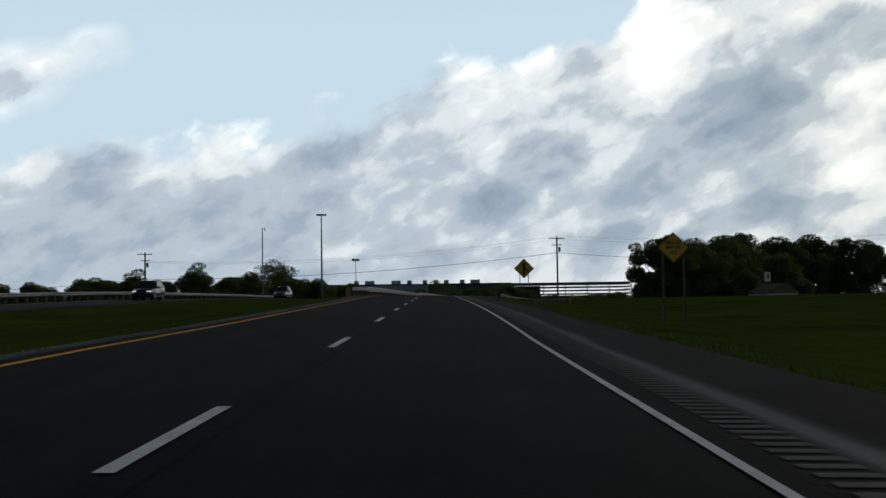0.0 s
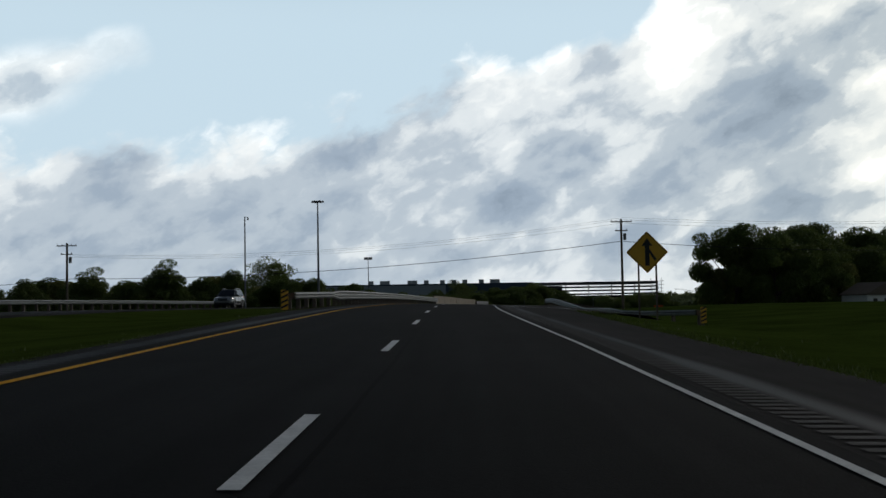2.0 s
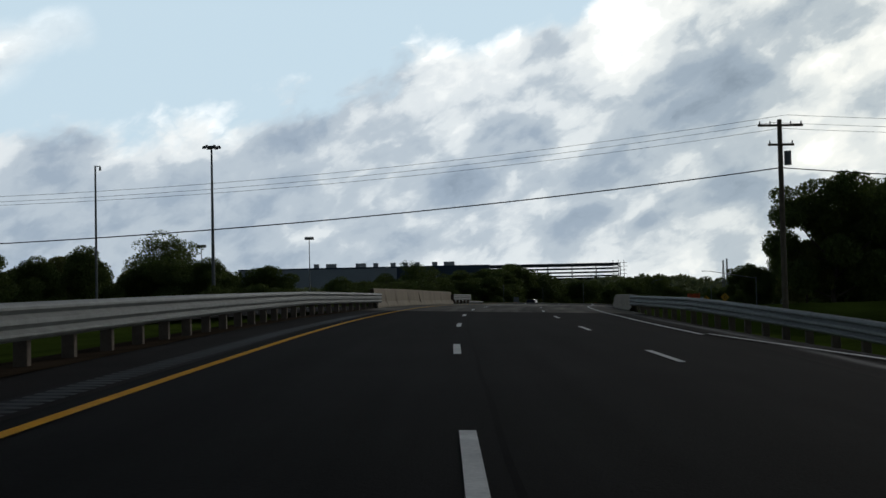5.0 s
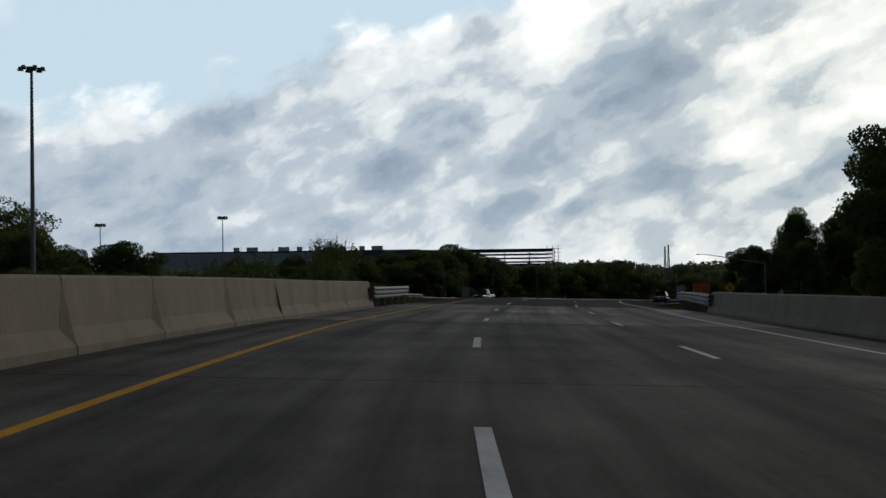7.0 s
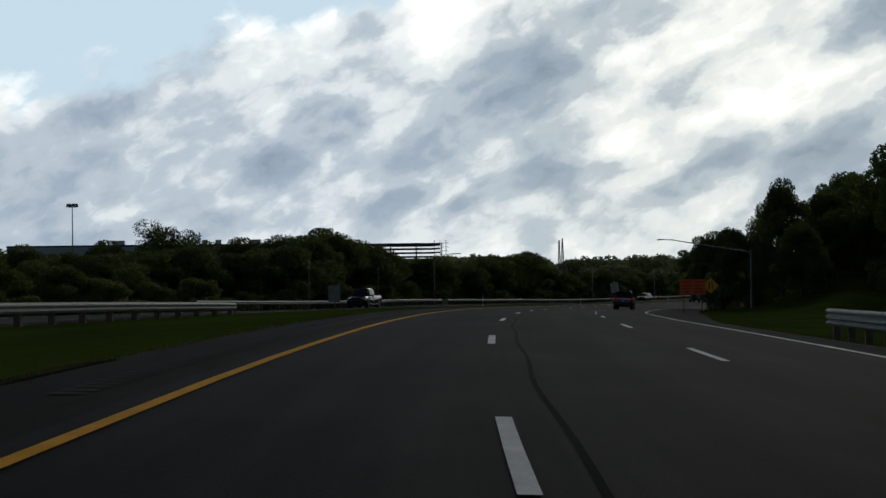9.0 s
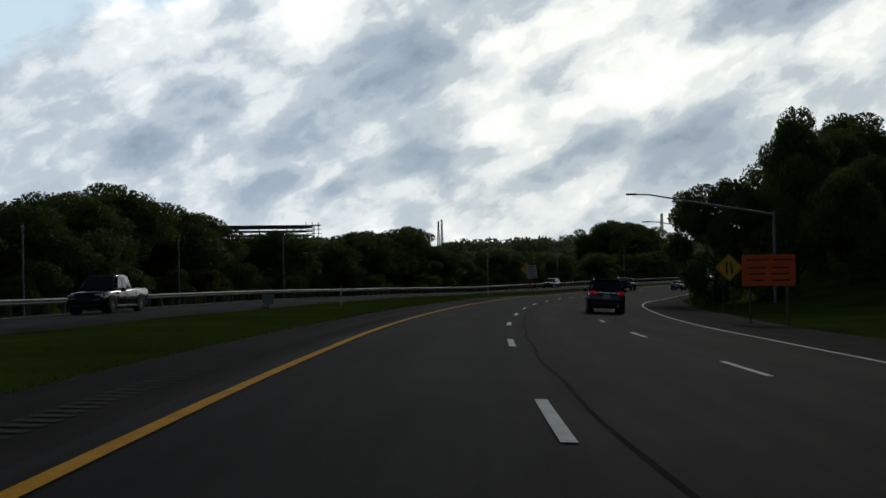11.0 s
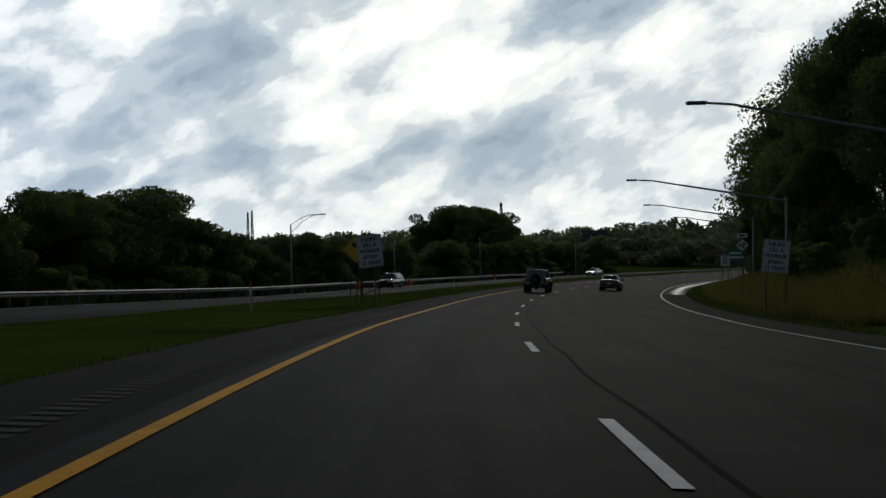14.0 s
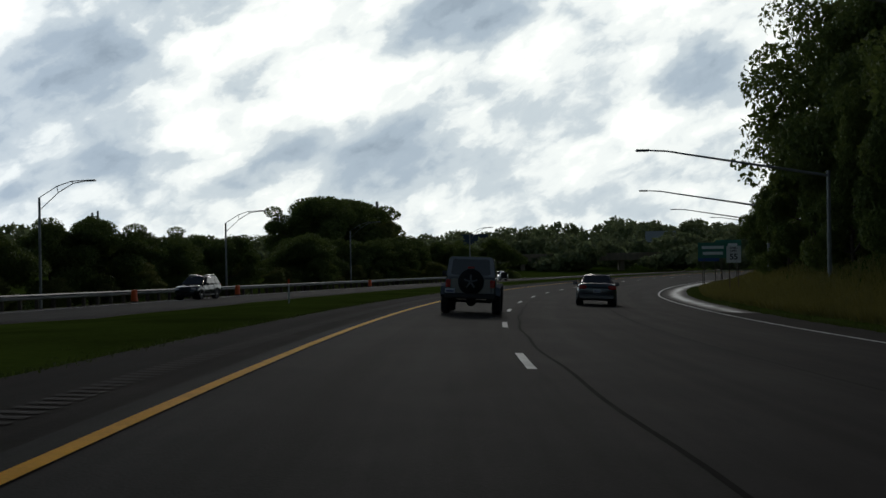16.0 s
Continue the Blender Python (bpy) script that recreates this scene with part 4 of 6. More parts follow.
def tree(kind, x, y, top, scale_w=1.0, label="dark green leafy tree", foot=None, rz=None, group="trees"):
    p = ground_at(x, y)
    if foot is not None:
        p.z = foot
    h = (top - p.z) / 10
    g = thing("bush" if kind == "bush" else "tree", label, "bush" if kind == "bush" else "tree", None, group)
    g.matrix_basis = Matrix.Translation(p) @ Matrix.Rotation(rz if rz is not None else (x * 7.3 + y * 3.1) % 6.28, 4, "Z") @ Matrix.Diagonal((h * scale_w, h * scale_w, h, 1))
    a, b = KINDS[kind]
    part("trunk", a, BARK, g)
    part("crown", b, LEAF, g)
    return g


RT = random.Random(11)
# behind the opposite carriageway, at the start
for x, y, top, kind, w in ((-70, 277, 12.4, "tall", 1.3), (-84, 280, 10.3, "broad", 1.0), (-62, 281, 9.3, "broad", 0.9), (-54.9, 278, 13.8, "tall", 1.2), (-48, 284, 10.3, "broad", 0.9), (-43, 290, 11.8, "broad", 1.0), (-46.8, 370, 18.0, "open", 1.15), (-31, 312, 10.3, "broad", 0.9), (-27, 322, 8.8, "broad", 1.0), (-98, 285, 9.8, "broad", 1.0), (-112, 290, 9.3, "broad", 1.1), (-128, 300, 9.8, "broad", 1.1), (-150, 310, 9.8, "broad", 1.3)):
    tree(kind, x, y, top, w)
for k in range(22):
    x = -158 + 6.6 * k + RT.uniform(-2, 2)
    tree(RT.choice(("broad", "full", "bush")), x, 292 + 0.12 * (x + 158) + RT.uniform(-8, 14), RT.uniform(8.6, 11.2), RT.uniform(1.0, 1.3), label="low dark green tree in a hedgerow")
for k in range(40):
    x = -420 + 13 * k + RT.uniform(-4, 4)
    tree("full" if k % 3 else "broad", x, 480 + RT.uniform(-30, 60), RT.uniform(9.8, 13.8) if x < -130 else RT.uniform(3.8, 5.8), 1.2)
# right of the start
for x, y, top, kind, w in ((60, 264, 18.0, "full", 0.95), (69, 268, 17.6, "broad", 1.1), (82, 290, 19.4, "broad", 1.1), (94.5, 325, 22.2, "full", 0.9), (90, 300, 17.8, "broad", 1.1), (107, 322, 20.8, "broad", 1.2), (57, 266, 9.8, "bush", 0.75), (64, 270, 11.8, "full", 0.9), (74, 283, 12.8, "full", 0.9), (90, 306, 14.8, "full", 1.0), (102, 312, 15.8, "full", 1.0), (114, 322, 16.8, "full", 1.0), (126, 326, 15.8, "full", 1.1), (142, 334, 16.8, "broad", 1.2), (154, 338, 17.8, "full", 1.1), (168, 345, 17.8, "broad", 1.2), (182, 350, 18.8, "full", 1.1), (120, 330, 21.8, "broad", 1.1), (78, 272, 14.3, "full", 0.9), (98, 292, 14.8, "broad", 1.1), (134, 330, 20.8, "full", 1.0), (88, 280, 10.8, "bush", 0.7)):
    tree(kind, x, y, top, w)
# the wood beyond the opposite carriageway along the bend
for x, y, top, kind, w in ((9, 376, 10.8, "open", 1.0), (2, 372, 8.0, "broad", 1.0), (-8, 368, 7.5, "broad", 1.0), (20, 382, 8.5, "broad", 1.1), (203, 593, 10.9, "full", 1.35), (192, 585, 10.0, "full", 1.1), (214, 603, 9.8, "full", 1.15), (198, 588, 10.6, "full", 1.1), (208, 597, 10.7, "full", 1.1), (206, 583, 6.0, "bush", 0.9)):
    tree(kind, x, y, top, w)
BELT = tab([(250, 5.5), (305, 5.6), (320, 6.2), (330, 7.2), (340, 7.2), (347, 6.8), (353, 8.7), (371, 9.2), (379, 8.8), (385, 8.4), (392, 7.8), (400, 6.3), (405, 5.2), (416, 4.8), (430, 5.4), (438, 6.8), (456, 6.2), (459, 3.8), (466, 3.6), (476, 2.6), (490, 2.6), (500, 2.4), (510, 2.0), (520, 1.6), (560, 1.4), (620, 1.2)])
for k in range(76):
    s = 262 + 4.7 * k + RT.uniform(-2.5, 2.5)
    p = at(s, OPP_IN(s) - OPP_W - RT.uniform(15, 28))
    tree(RT.choice(("full", "broad", "full", "tall")), p.x, p.y, BELT(s) + RT.uniform(-1.4, 0.5), RT.uniform(1.0, 1.35), label="dark green tree in a dense wood")
for k in range(46):
    s = 250 + 7.8 * k + RT.uniform(-3, 3)
    p = at(s, OPP_IN(s) - OPP_W - RT.uniform(9, 18))
    tree("bush", p.x, p.y, drop((p.x, p.y)) + RT.uniform(2.2, 4.2), RT.uniform(0.9, 1.3), label="olive green bush at the edge of the wood", group="bushes")
# the big trees on the bank inside the bend
for x, y, top, kind, w in ((88, 322, 17.0, "full", 0.62), (99, 330, 16, "broad", 0.9), (84, 345, 14.0, "broad", 0.64), (76, 339, 7.6, "full", 0.75), (74.2, 342, 8.0, "full", 0.75), (80, 334, 8.4, "broad", 0.85), (96, 342, 12.5, "full", 0.75)):
    tree(kind, x, y, top, w, label="tall dark green roadside tree on the bank")
BANK_NEAR = ((372, 27, 10.5, "full", 0.7), (381, 26, 13.5, "broad", 0.8), (391, 29.2, 16.0, "tall", 1.2), (402, 28.2, 17.0, "broad", 0.8), (413, 28.6, 17.5, "full", 0.7), (422, 24.5, 13.0, "open", 0.9), (433, 25.5, 18.0, "broad", 0.8), (443, 22.5, 17.0, "open", 0.65), (452, 23.5, 18.0, "tall", 0.9), (478, 20.5, 17.5, "open", 0.86), (471, 24, 18.5, "open", 0.7), (468, 23, 15.0, "broad", 0.9), (436, 21.0, 8.5, "full", 0.55), (446, 20.8, 8.0, "full", 0.6), (455, 20.2, 8.5, "full", 0.6))
BANK_FAR = ((465, 19.6, 7.5, "full", 0.6), (475, 18.8, 6.0, "full", 0.65), (486, 18.4, 4.5, "full", 0.7), (498, 18.0, 3.5, "full", 0.7), (510, 18.0, 2.8, "full", 0.8), (523, 18.5, 2.4, "full", 0.8), (480, 24, 9.0, "full", 0.8), (396, 37, 18, "broad", 1.0), (424, 38, 19, "broad", 1.0), (452, 38, 18, "broad", 1.0), (494, 30, 7.0, "broad", 0.9), (514, 30, 5.5, "full", 0.9), (537, 31, 5.0, "broad", 1.0), (562, 31, 4.5, "full", 1.0), (592, 33, 4.5, "broad", 1.0))
for s, d, top, kind, w in BANK_NEAR + BANK_FAR:
    p = at(s, d)
    tree(kind, p.x, p.y, top, w, label="tall dark green roadside tree on the bank")
for k in range(26):
    s = 372 + 6.5 * k + RT.uniform(-2, 2)
    p = at(s, 19.0 + RT.uniform(-1.2, 3.0) + (1.5 if s > 430 else 0))
    tree("bush", p.x, p.y, drop((p.x, p.y)) + RT.uniform(1.6, 3.4), RT.uniform(0.8, 1.2), label="dark green brush on the grass bank", group="bushes")


# ---- signs ----
def plate(w, h, t=0.012, r=0.05, diamond=False):
    """A thin sign plate with rounded corners, facing -y, centred on the origin."""
    bm = B()
    pts = []
    for cx, cz, a0 in ((w / 2 - r, h / 2 - r, 0), (-w / 2 + r, h / 2 - r, 90), (-w / 2 + r, -h / 2 + r, 180), (w / 2 - r, -h / 2 + r, 270)):
        for k in range(4):
            a = radians(a0 + 30 * k)
            pts.append((cx + r * math.cos(a), cz + r * math.sin(a)))
    vs = [bm.verts.new((x, 0, z)) for x, z in pts]
    f = bm.faces.new(vs)
    ext = bmesh.ops.extrude_face_region(bm, geom=[f])
    bmesh.ops.translate(bm, vec=(0, t, 0), verts=[v for v in ext["geom"] if isinstance(v, bmesh.types.BMVert)])
    bmesh.ops.recalc_face_normals(bm, faces=bm.faces)
    if diamond:
        bmesh.ops.rotate(bm, cent=(0, 0, 0), matrix=Matrix.Rotation(radians(45), 3, "Y"), verts=bm.verts)
    return bm


def words(text, size, parent, x, z, y=-0.006, width=1.0):
    cu = bpy.data.curves.new("lettering", "FONT")
    cu.body = text
    cu.size = size
    cu.extrude = 0.001
    cu.offset = 0.006 * size / 0.25
    cu.align_x, cu.align_y = "CENTER", "CENTER"
    cu.resolution_u = 3
    tmp = bpy.data.objects.new("lettering", cu)
    scene.collection.objects.link(tmp)
    bpy.context.view_layer.update()
    me = bpy.data.meshes.new_from_object(tmp.evaluated_get(bpy.context.evaluated_depsgraph_get()))
    bpy.data.objects.remove(tmp)
    me.materials.clear()
    me.materials.append(BLACK)
    ob = part("lettering", me, BLACK, parent)
    ob.matrix_basis = Matrix.Translation((x, y, z)) @ Matrix.Rotation(radians(90), 4, "X") @ Matrix.Diagonal((width, 1, 1, 1))
    return ob


def outline(bm, pts, y0=-0.007, t=0.003):
    """A flat black shape from a closed outline in x, z."""
    vs = [bm.verts.new((x, y0, z)) for x, z in pts]
    f = bm.faces.new(vs)
    ext = bmesh.ops.extrude_face_region(bm, geom=[f])
    bmesh.ops.translate(bm, vec=(0, t, 0), verts=[v for v in ext["geom"] if isinstance(v, bmesh.types.BMVert)])
    bmesh.ops.recalc_face_normals(bm, faces=bm.faces)
    return bm


def sign_post(x, z0, z1, parent, r=0.04, y=0.05):
    return part("post", box(B(), x, y, (z0 + z1) / 2, r * 1.6, r * 2, z1 - z0, 0.006), POST, parent)


def diamond_sign(p, top, yaw, side, label, legs=(-0.36, 0.36), kind="merge"):
    """A warning sign on two posts; p on the ground, top of the plate at height top."""
    g = thing("warning_sign", label, "road sign", Matrix.Translation(p) @ Matrix.Rotation(radians(yaw), 4, "Z"), "warning signs")
    c = top - p.z - side / math.sqrt(2)
    for x in legs:
        sign_post(x, -0.4, c + 0.2, g)
    f = part("plate", plate(side, side, r=0.06, diamond=True), SIGN_Y, g, "yellow diamond plate with a black border")
    f.location = (0, 0, c)
    for k in range(4):
        bm = box(B(), 0, -0.004, side / 2 - 0.036 * side, side * 0.90, 0.004, 0.018 * side)
        bmesh.ops.rotate(bm, cent=(0, 0, 0), matrix=Matrix.Rotation(radians(45 + 90 * k), 3, "Y"), verts=bm.verts)
        part("border", bm, BLACK, f)
    u = side / 1.22
    if kind == "merge":
        bm = outline(B(), [(-0.09 * u, -0.55 * u), (0.09 * u, -0.55 * u), (0.09 * u, -0.02 * u), (0.09 * u, 0.26 * u), (0.22 * u, 0.26 * u), (0, 0.58 * u), (-0.22 * u, 0.26 * u), (-0.09 * u, 0.26 * u)])
        outline(bm, [(0.09 * u, 0.14 * u), (0.09 * u, -0.04 * u), (0.30 * u, -0.36 * u), (0.38 * u, -0.29 * u)])
        part("merge_symbol", bm, BLACK, f)
    elif kind == "curve":
        bm = outline(B(), [(0.12 * u, -0.42 * u), (0.26 * u, -0.42 * u), (0.26 * u, -0.05 * u), (0.18 * u, 0.12 * u), (0.0, 0.26 * u), (-0.06 * u, 0.17 * u), (0.07 * u, 0.05 * u), (0.12 * u, -0.08 * u)])
        outline(bm, [(0.06 * u, 0.36 * u), (-0.30 * u, 0.40 * u), (-0.12 * u, 0.08 * u)])
        part("curve_arrow", bm, BLACK, f)
    elif kind == "icy":
        for text, z, w in (("BRIDGE", 0.26, 0.9), ("MAY BE", 0.0, 0.9), ("ICY", -0.28, 0.9)):
            words(text, 0.27 * u, f, 0, z * u, width=w)
    elif kind == "lane":
        part("lane_symbol", outline(B(), [(-0.2, -0.4), (-0.1, -0.4), (-0.1, 0.35), (-0.2, 0.35)]), BLACK, f)
        part("lane_symbol", outline(B(), [(0.12, -0.4), (0.22, -0.4), (0.22, 0.0), (0.1, 0.35), (0.02, 0.32), (0.12, 0.0)]), BLACK, f)
    return g


def foot_at(s, d):
    p = at(s, d)
    p.z = drop((p.x, p.y))
    return p


diamond_sign(foot_at(37.6, 8.35), 4.90, heading(39), 0.76, "yellow diamond bridge-may-be-icy warning sign on two posts", kind="icy")
diamond_sign(foot_at(94.1, 8.8), 6.43, heading(94), 1.22, "yellow diamond merging-traffic warning sign on two posts", kind="merge")
p = foot_at(411, -9.5)
diamond_sign(p, 1.41, heading(411) + 4, 1.22, "yellow diamond left-curve warning sign on two posts", kind="curve")


def work_sign(p, top, yaw, lean, label):
    """A leaning white penalty sign on a frame of angle irons."""
    g = thing("work_zone_sign", label, "road sign", Matrix.Translation(p) @ Matrix.Rotation(radians(yaw), 4, "Z"), "work-zone penalty signs")
    w, h = 1.22, 1.52
    c = top - p.z - h / 2
    f = part("plate", plate(w, h, r=0.05), SIGN_W, g, "white plate lettered in black")
    f.matrix_basis = Matrix.Translation((0, 0, c)) @ Matrix.Rotation(radians(lean), 4, "Y")
    for k, (text, z) in enumerate((("INJURE/", 0.55), ("KILL A", 0.28), ("WORKER", 0.0), ("$7500+", -0.28), ("15 YEARS", -0.56))):
        words(text, 0.25, f, 0, z, width=0.92)
    for x in (-w / 2 + 0.012, w / 2 - 0.012):
        part("border", box(B(), x * 0.965, -0.004, 0, 0.015, 0.004, h - 0.1), BLACK, f)
    for z in (-h / 2 + 0.05, h / 2 - 0.05):
        part("border", box(B(), 0, -0.004, z, w - 0.1, 0.004, 0.015), BLACK, f)
    for x in (-0.45, 0.45):
        part("leg", cyl(B(), (x, 0.05, -0.3), (x, 0.05, c + 0.6), 0.03, 0.03, 6), POST, g)
        part("back_leg", cyl(B(), (x, 1.1, -0.2), (x, 0.08, c - 0.2), 0.025, 0.025, 6), POST, g)
    part("brace", cyl(B(), (-0.45, 0.06, 0.45), (0.45, 0.06, 0.75), 0.022, 0.022, 6), POST, g)
    return g


work_sign(foot_at(397, -5.9), 1.25, heading(397) + 26, -6, "white work-zone penalty sign leaning on a steel frame in the median")
work_sign(foot_at(399.0, 13.0), 0.70, heading(399) - 6, 6, "white work-zone penalty sign leaning on the grass bank")


def message_board(p, top, w, h, yaw, label):
    g = thing("work_board", label, "road sign", Matrix.Translation(p) @ Matrix.Rotation(radians(yaw), 4, "Z"))
    c = top - p.z - h / 2
    f = part("plate", plate(w, h, r=0.04), SIGN_O, g, "fluorescent orange plate")
    f.location = (0, 0, c)
    for z, x, n in ((0.33, -0.22, 0.40), (0.33, 0.27, 0.36), (0.08, -0.22, 0.34), (0.08, 0.22, 0.30), (-0.12, -0.22, 0.30), (-0.12, 0.22, 0.34), (-0.32, -0.2, 0.22), (-0.32, 0.24, 0.36)):
        part("text_bar", box(B(), x * w, -0.005, z * h, w * n, 0.004, h * 0.045), BLACK, f)
    for x in (-w * 0.35, w * 0.35):
        sign_post(x, -0.4, c + h * 0.4, g, 0.045)
    return g


message_board(foot_at(317.0, 11.5), 2.85, 2.1, 1.27, heading(316) - 3, "large orange road-works board on two posts")
diamond_sign(foot_at(341, 13.2), 2.72, heading(336), 1.22, "yellow diamond lane-ends warning sign on two posts", kind="lane")


def post_sign(p, top, w, h, yaw, material, label, texts=(), bars=(), legs=(-0.3, 0.3), name="road_sign", bar_mat=None, size=0.3):
    """A rectangular sign on posts, with lettering or plain bars."""
    g = thing(name, label, "road sign", Matrix.Translation(p) @ Matrix.Rotation(radians(yaw), 4, "Z"))
    c = top - p.z - h / 2
    f = part("plate", plate(w, h, r=0.04), material, g)
    f.location = (0, 0, c)
    for text, z, sz in texts:
        words(text, sz, f, 0, z)
    for x, z, bw, bh in bars:
        part("text_bar", box(B(), x, -0.005, z, bw, 0.004, bh), bar_mat or BLACK, f)
    for x in legs:
        sign_post(x * w, -0.5, c + h * 0.4, g, 0.045)
    return g


post_sign(foot_at(481, 13.9), -1.0, 1.05, 1.25, heading(481) - 4, SIGN_W, "white speed limit sign reading 55 on two posts", (("SPEED", 0.45, 0.20), ("LIMIT", 0.24, 0.20), ("55", -0.20, 0.60)), name="speed_limit_sign")
post_sign(foot_at(513, 12.6), -0.6, 3.0, 1.6, heading(513) - 6, SIGN_G, "green guide sign on posts on the grass bank", bars=((0, 0.3, 2.2, 0.3), (0, -0.3, 2.0, 0.3)), name="guide_sign", bar_mat=SIGN_W)
post_sign(foot_at(540, 12.8), -0.2, 3.2, 1.8, heading(540) - 6, SIGN_G, "green guide sign on posts beyond another", bars=((0, 0.3, 2.2, 0.3), (0, -0.3, 2.4, 0.3)), name="guide_sign", bar_mat=SIGN_W)
SIGN_B = mat("sign_blue", (0.02, 0.07, 0.25), 0.5, scale=3, vary=0.12, fine=30, bump=0.02)
post_sign(foot_at(528, 11.4), -0.8, 2.4, 1.9, heading(528) - 6, SIGN_B, "blue service sign on posts on the grass bank", bars=((-0.6, 0.2, 0.8, 0.6), (0.5, 0.2, 0.8, 0.6)), name="service_sign", bar_mat=SIGN_W)
p = foot_at(419, 14.0)
g = post_sign(p, 1.15, 0.62, 0.26, heading(419) - 4, SIGN_W, "small exit marker with a white diamond plate on one post", bars=((0, 0, 0.4, 0.1),), legs=(0,), name="exit_marker")
f = part("diamond_plate", plate(0.56, 0.56, r=0.03, diamond=True), SIGN_W, g)
f.location = (0, -0.01, 1.15 - p.z - 0.75)
for x, z in ((-0.12, 0.0), (0.1, 0.08), (0.06, -0.12)):
    part("text_bar", box(B(), x, -0.005, z, 0.14, 0.004, 0.16), BLACK, f)
for s, d, w, h, up in ((300, -14.5, 0.9, 1.2, 1.9), (326, -11.5, 0.6, 0.5, 0.7)):
    p = foot_at(s, d)
    post_sign(p, p.z + up, w, h, heading(s), GALV, "grey back of a small road sign in the grass", legs=(0,))


def hazard_marker(p, top, yaw):
    g = thing("hazard_marker", "yellow and black striped hazard marker at the rail's end", "road sign", Matrix.Translation(p) @ Matrix.Rotation(radians(yaw), 4, "Z"))
    c = top - p.z - 0.45
    f = part("plate", plate(0.32, 0.9, r=0.03), SIGN_Y, g)
    f.location = (0, 0, c)
    for k in range(4):
        part("stripe", outline(B(), [(-0.15, -0.40 + 0.22 * k), (0.15, -0.26 + 0.22 * k), (0.15, -0.16 + 0.22 * k), (-0.15, -0.30 + 0.22 * k)]), BLACK, f)
    sign_post(0, -0.4, c + 0.3, g)
    return g


hazard_marker(foot_at(98.0, -6.55), float(at(98, -6.5).z) + 0.82, heading(97))
hazard_marker(foot_at(110.6, 14.7), float(at(110.6, 14.7).z) + 0.72, heading(105))


def delineator(s, d):
    p = foot_at(s, d)
    g = thing("delineator_post", "slim white delineator post with an orange top in the grass", "post", Matrix.Translation(p), "delineator posts")
    part("post", box(B(), 0, 0, 0.45, 0.07, 0.03, 1.3, 0.01), SIGN_W, g)
    part("reflector", box(B(), 0, -0.005, 1.0, 0.075, 0.035, 0.2, 0.005), SIGN_O, g)
    return g


for s, d in ((386, -8.6), (415, -9.2), (446, -9.8), (330, -8.6)):
    delineator(s, d)


def drum(s, d):
    p = at(s, d, 0.03)
    g = thing("traffic_drum", "orange plastic traffic drum with white bands", "traffic drum", Matrix.Translation(p) @ Matrix.Scale(0.8, 4), "traffic drums")
    part("base", cyl(B(), (0, 0, 0), (0, 0, 0.08), 0.34, 0.32, 14), RUBBER_BASE, g)
    part("drum", cyl(B(), (0, 0, 0.08), (0, 0, 1.0), 0.28, 0.23, 16), SIGN_O, g)
    for z in (0.35, 0.65):
        part("band", cyl(B(), (0, 0, z), (0, 0, z + 0.1), 0.275 - 0.05 * z, 0.272 - 0.05 * z, 16), SIGN_W, g)
    return g


RUBBER_BASE = mat("drum_base", (0.02, 0.02, 0.02), 0.9, vary=0.2, bump=0)
for s in (464.5, 484, 522, 560):
    drum(s, OPP_IN(s) - OPP_W + 0.15)

# young growth behind the parapet: many thin upright stems, leaves along each
def sapling_clump(x, y, foot, top, spread, stems, seed):
    rng = np.random.default_rng(seed)
    g = thing("bush", "young feathery sapling clump behind the bridge parapet", "bush", Matrix.Translation((x, y, foot)), "bushes")
    puffs = []
    for k in range(stems):
        bm = B()
        a, u = rng.uniform(0, 6.283), rng.random() ** 0.6
        tip = Vector((math.cos(a) * spread * u, math.sin(a) * spread * u, (top - foot) * (1 - 0.38 * u * rng.random() - 0.22 * rng.random())))
        base = Vector((tip.x * 0.35, tip.y * 0.35, -0.2))
        mid = base.lerp(tip, 0.55) + Vector((rng.normal() * 0.12, rng.normal() * 0.12, 0.1))
        cyl(bm, base, mid, 0.018, 0.011, 5, False)
        cyl(bm, mid, tip, 0.011, 0.004, 5, False)
        for j in range(9):
            c = base.lerp(mid, (j - 1) / 4) if j < 5 else mid.lerp(tip, (j - 4.5) / 4.5)
            r = 0.42 if j < 5 else 0.30 - 0.055 * (j - 5)
            puffs.append((tuple(c), (r, r, r)))
        part("stem", bm_mesh("stem", bm, BARK, True), BARK, g)
    v, f = leaf_cloud(stems * 330, 0.058, rng, puffs)
    part("crown", fast_mesh("crown", v, f, LEAF), LEAF, g)


for k, (s, d, up, spread, stems) in enumerate(((233, -9.6, 4.1, 1.5, 40), (235, -10.6, 3.8, 1.6, 34), (229, -8.8, 3.2, 1.2, 26), (231, -13.2, 3.2, 1.4, 22), (226, -12.0, 3.0, 1.3, 20), (222, -11.4, 2.8, 1.2, 18), (227, -15.0, 3.0, 1.6, 22), (237, -14.5, 2.9, 1.6, 22))):
    p = at(s, d)
    foot = drop((p.x, p.y))
    sapling_clump(p.x, p.y, foot, float(at(s, -5).z) + up, spread, stems, 60 + k)
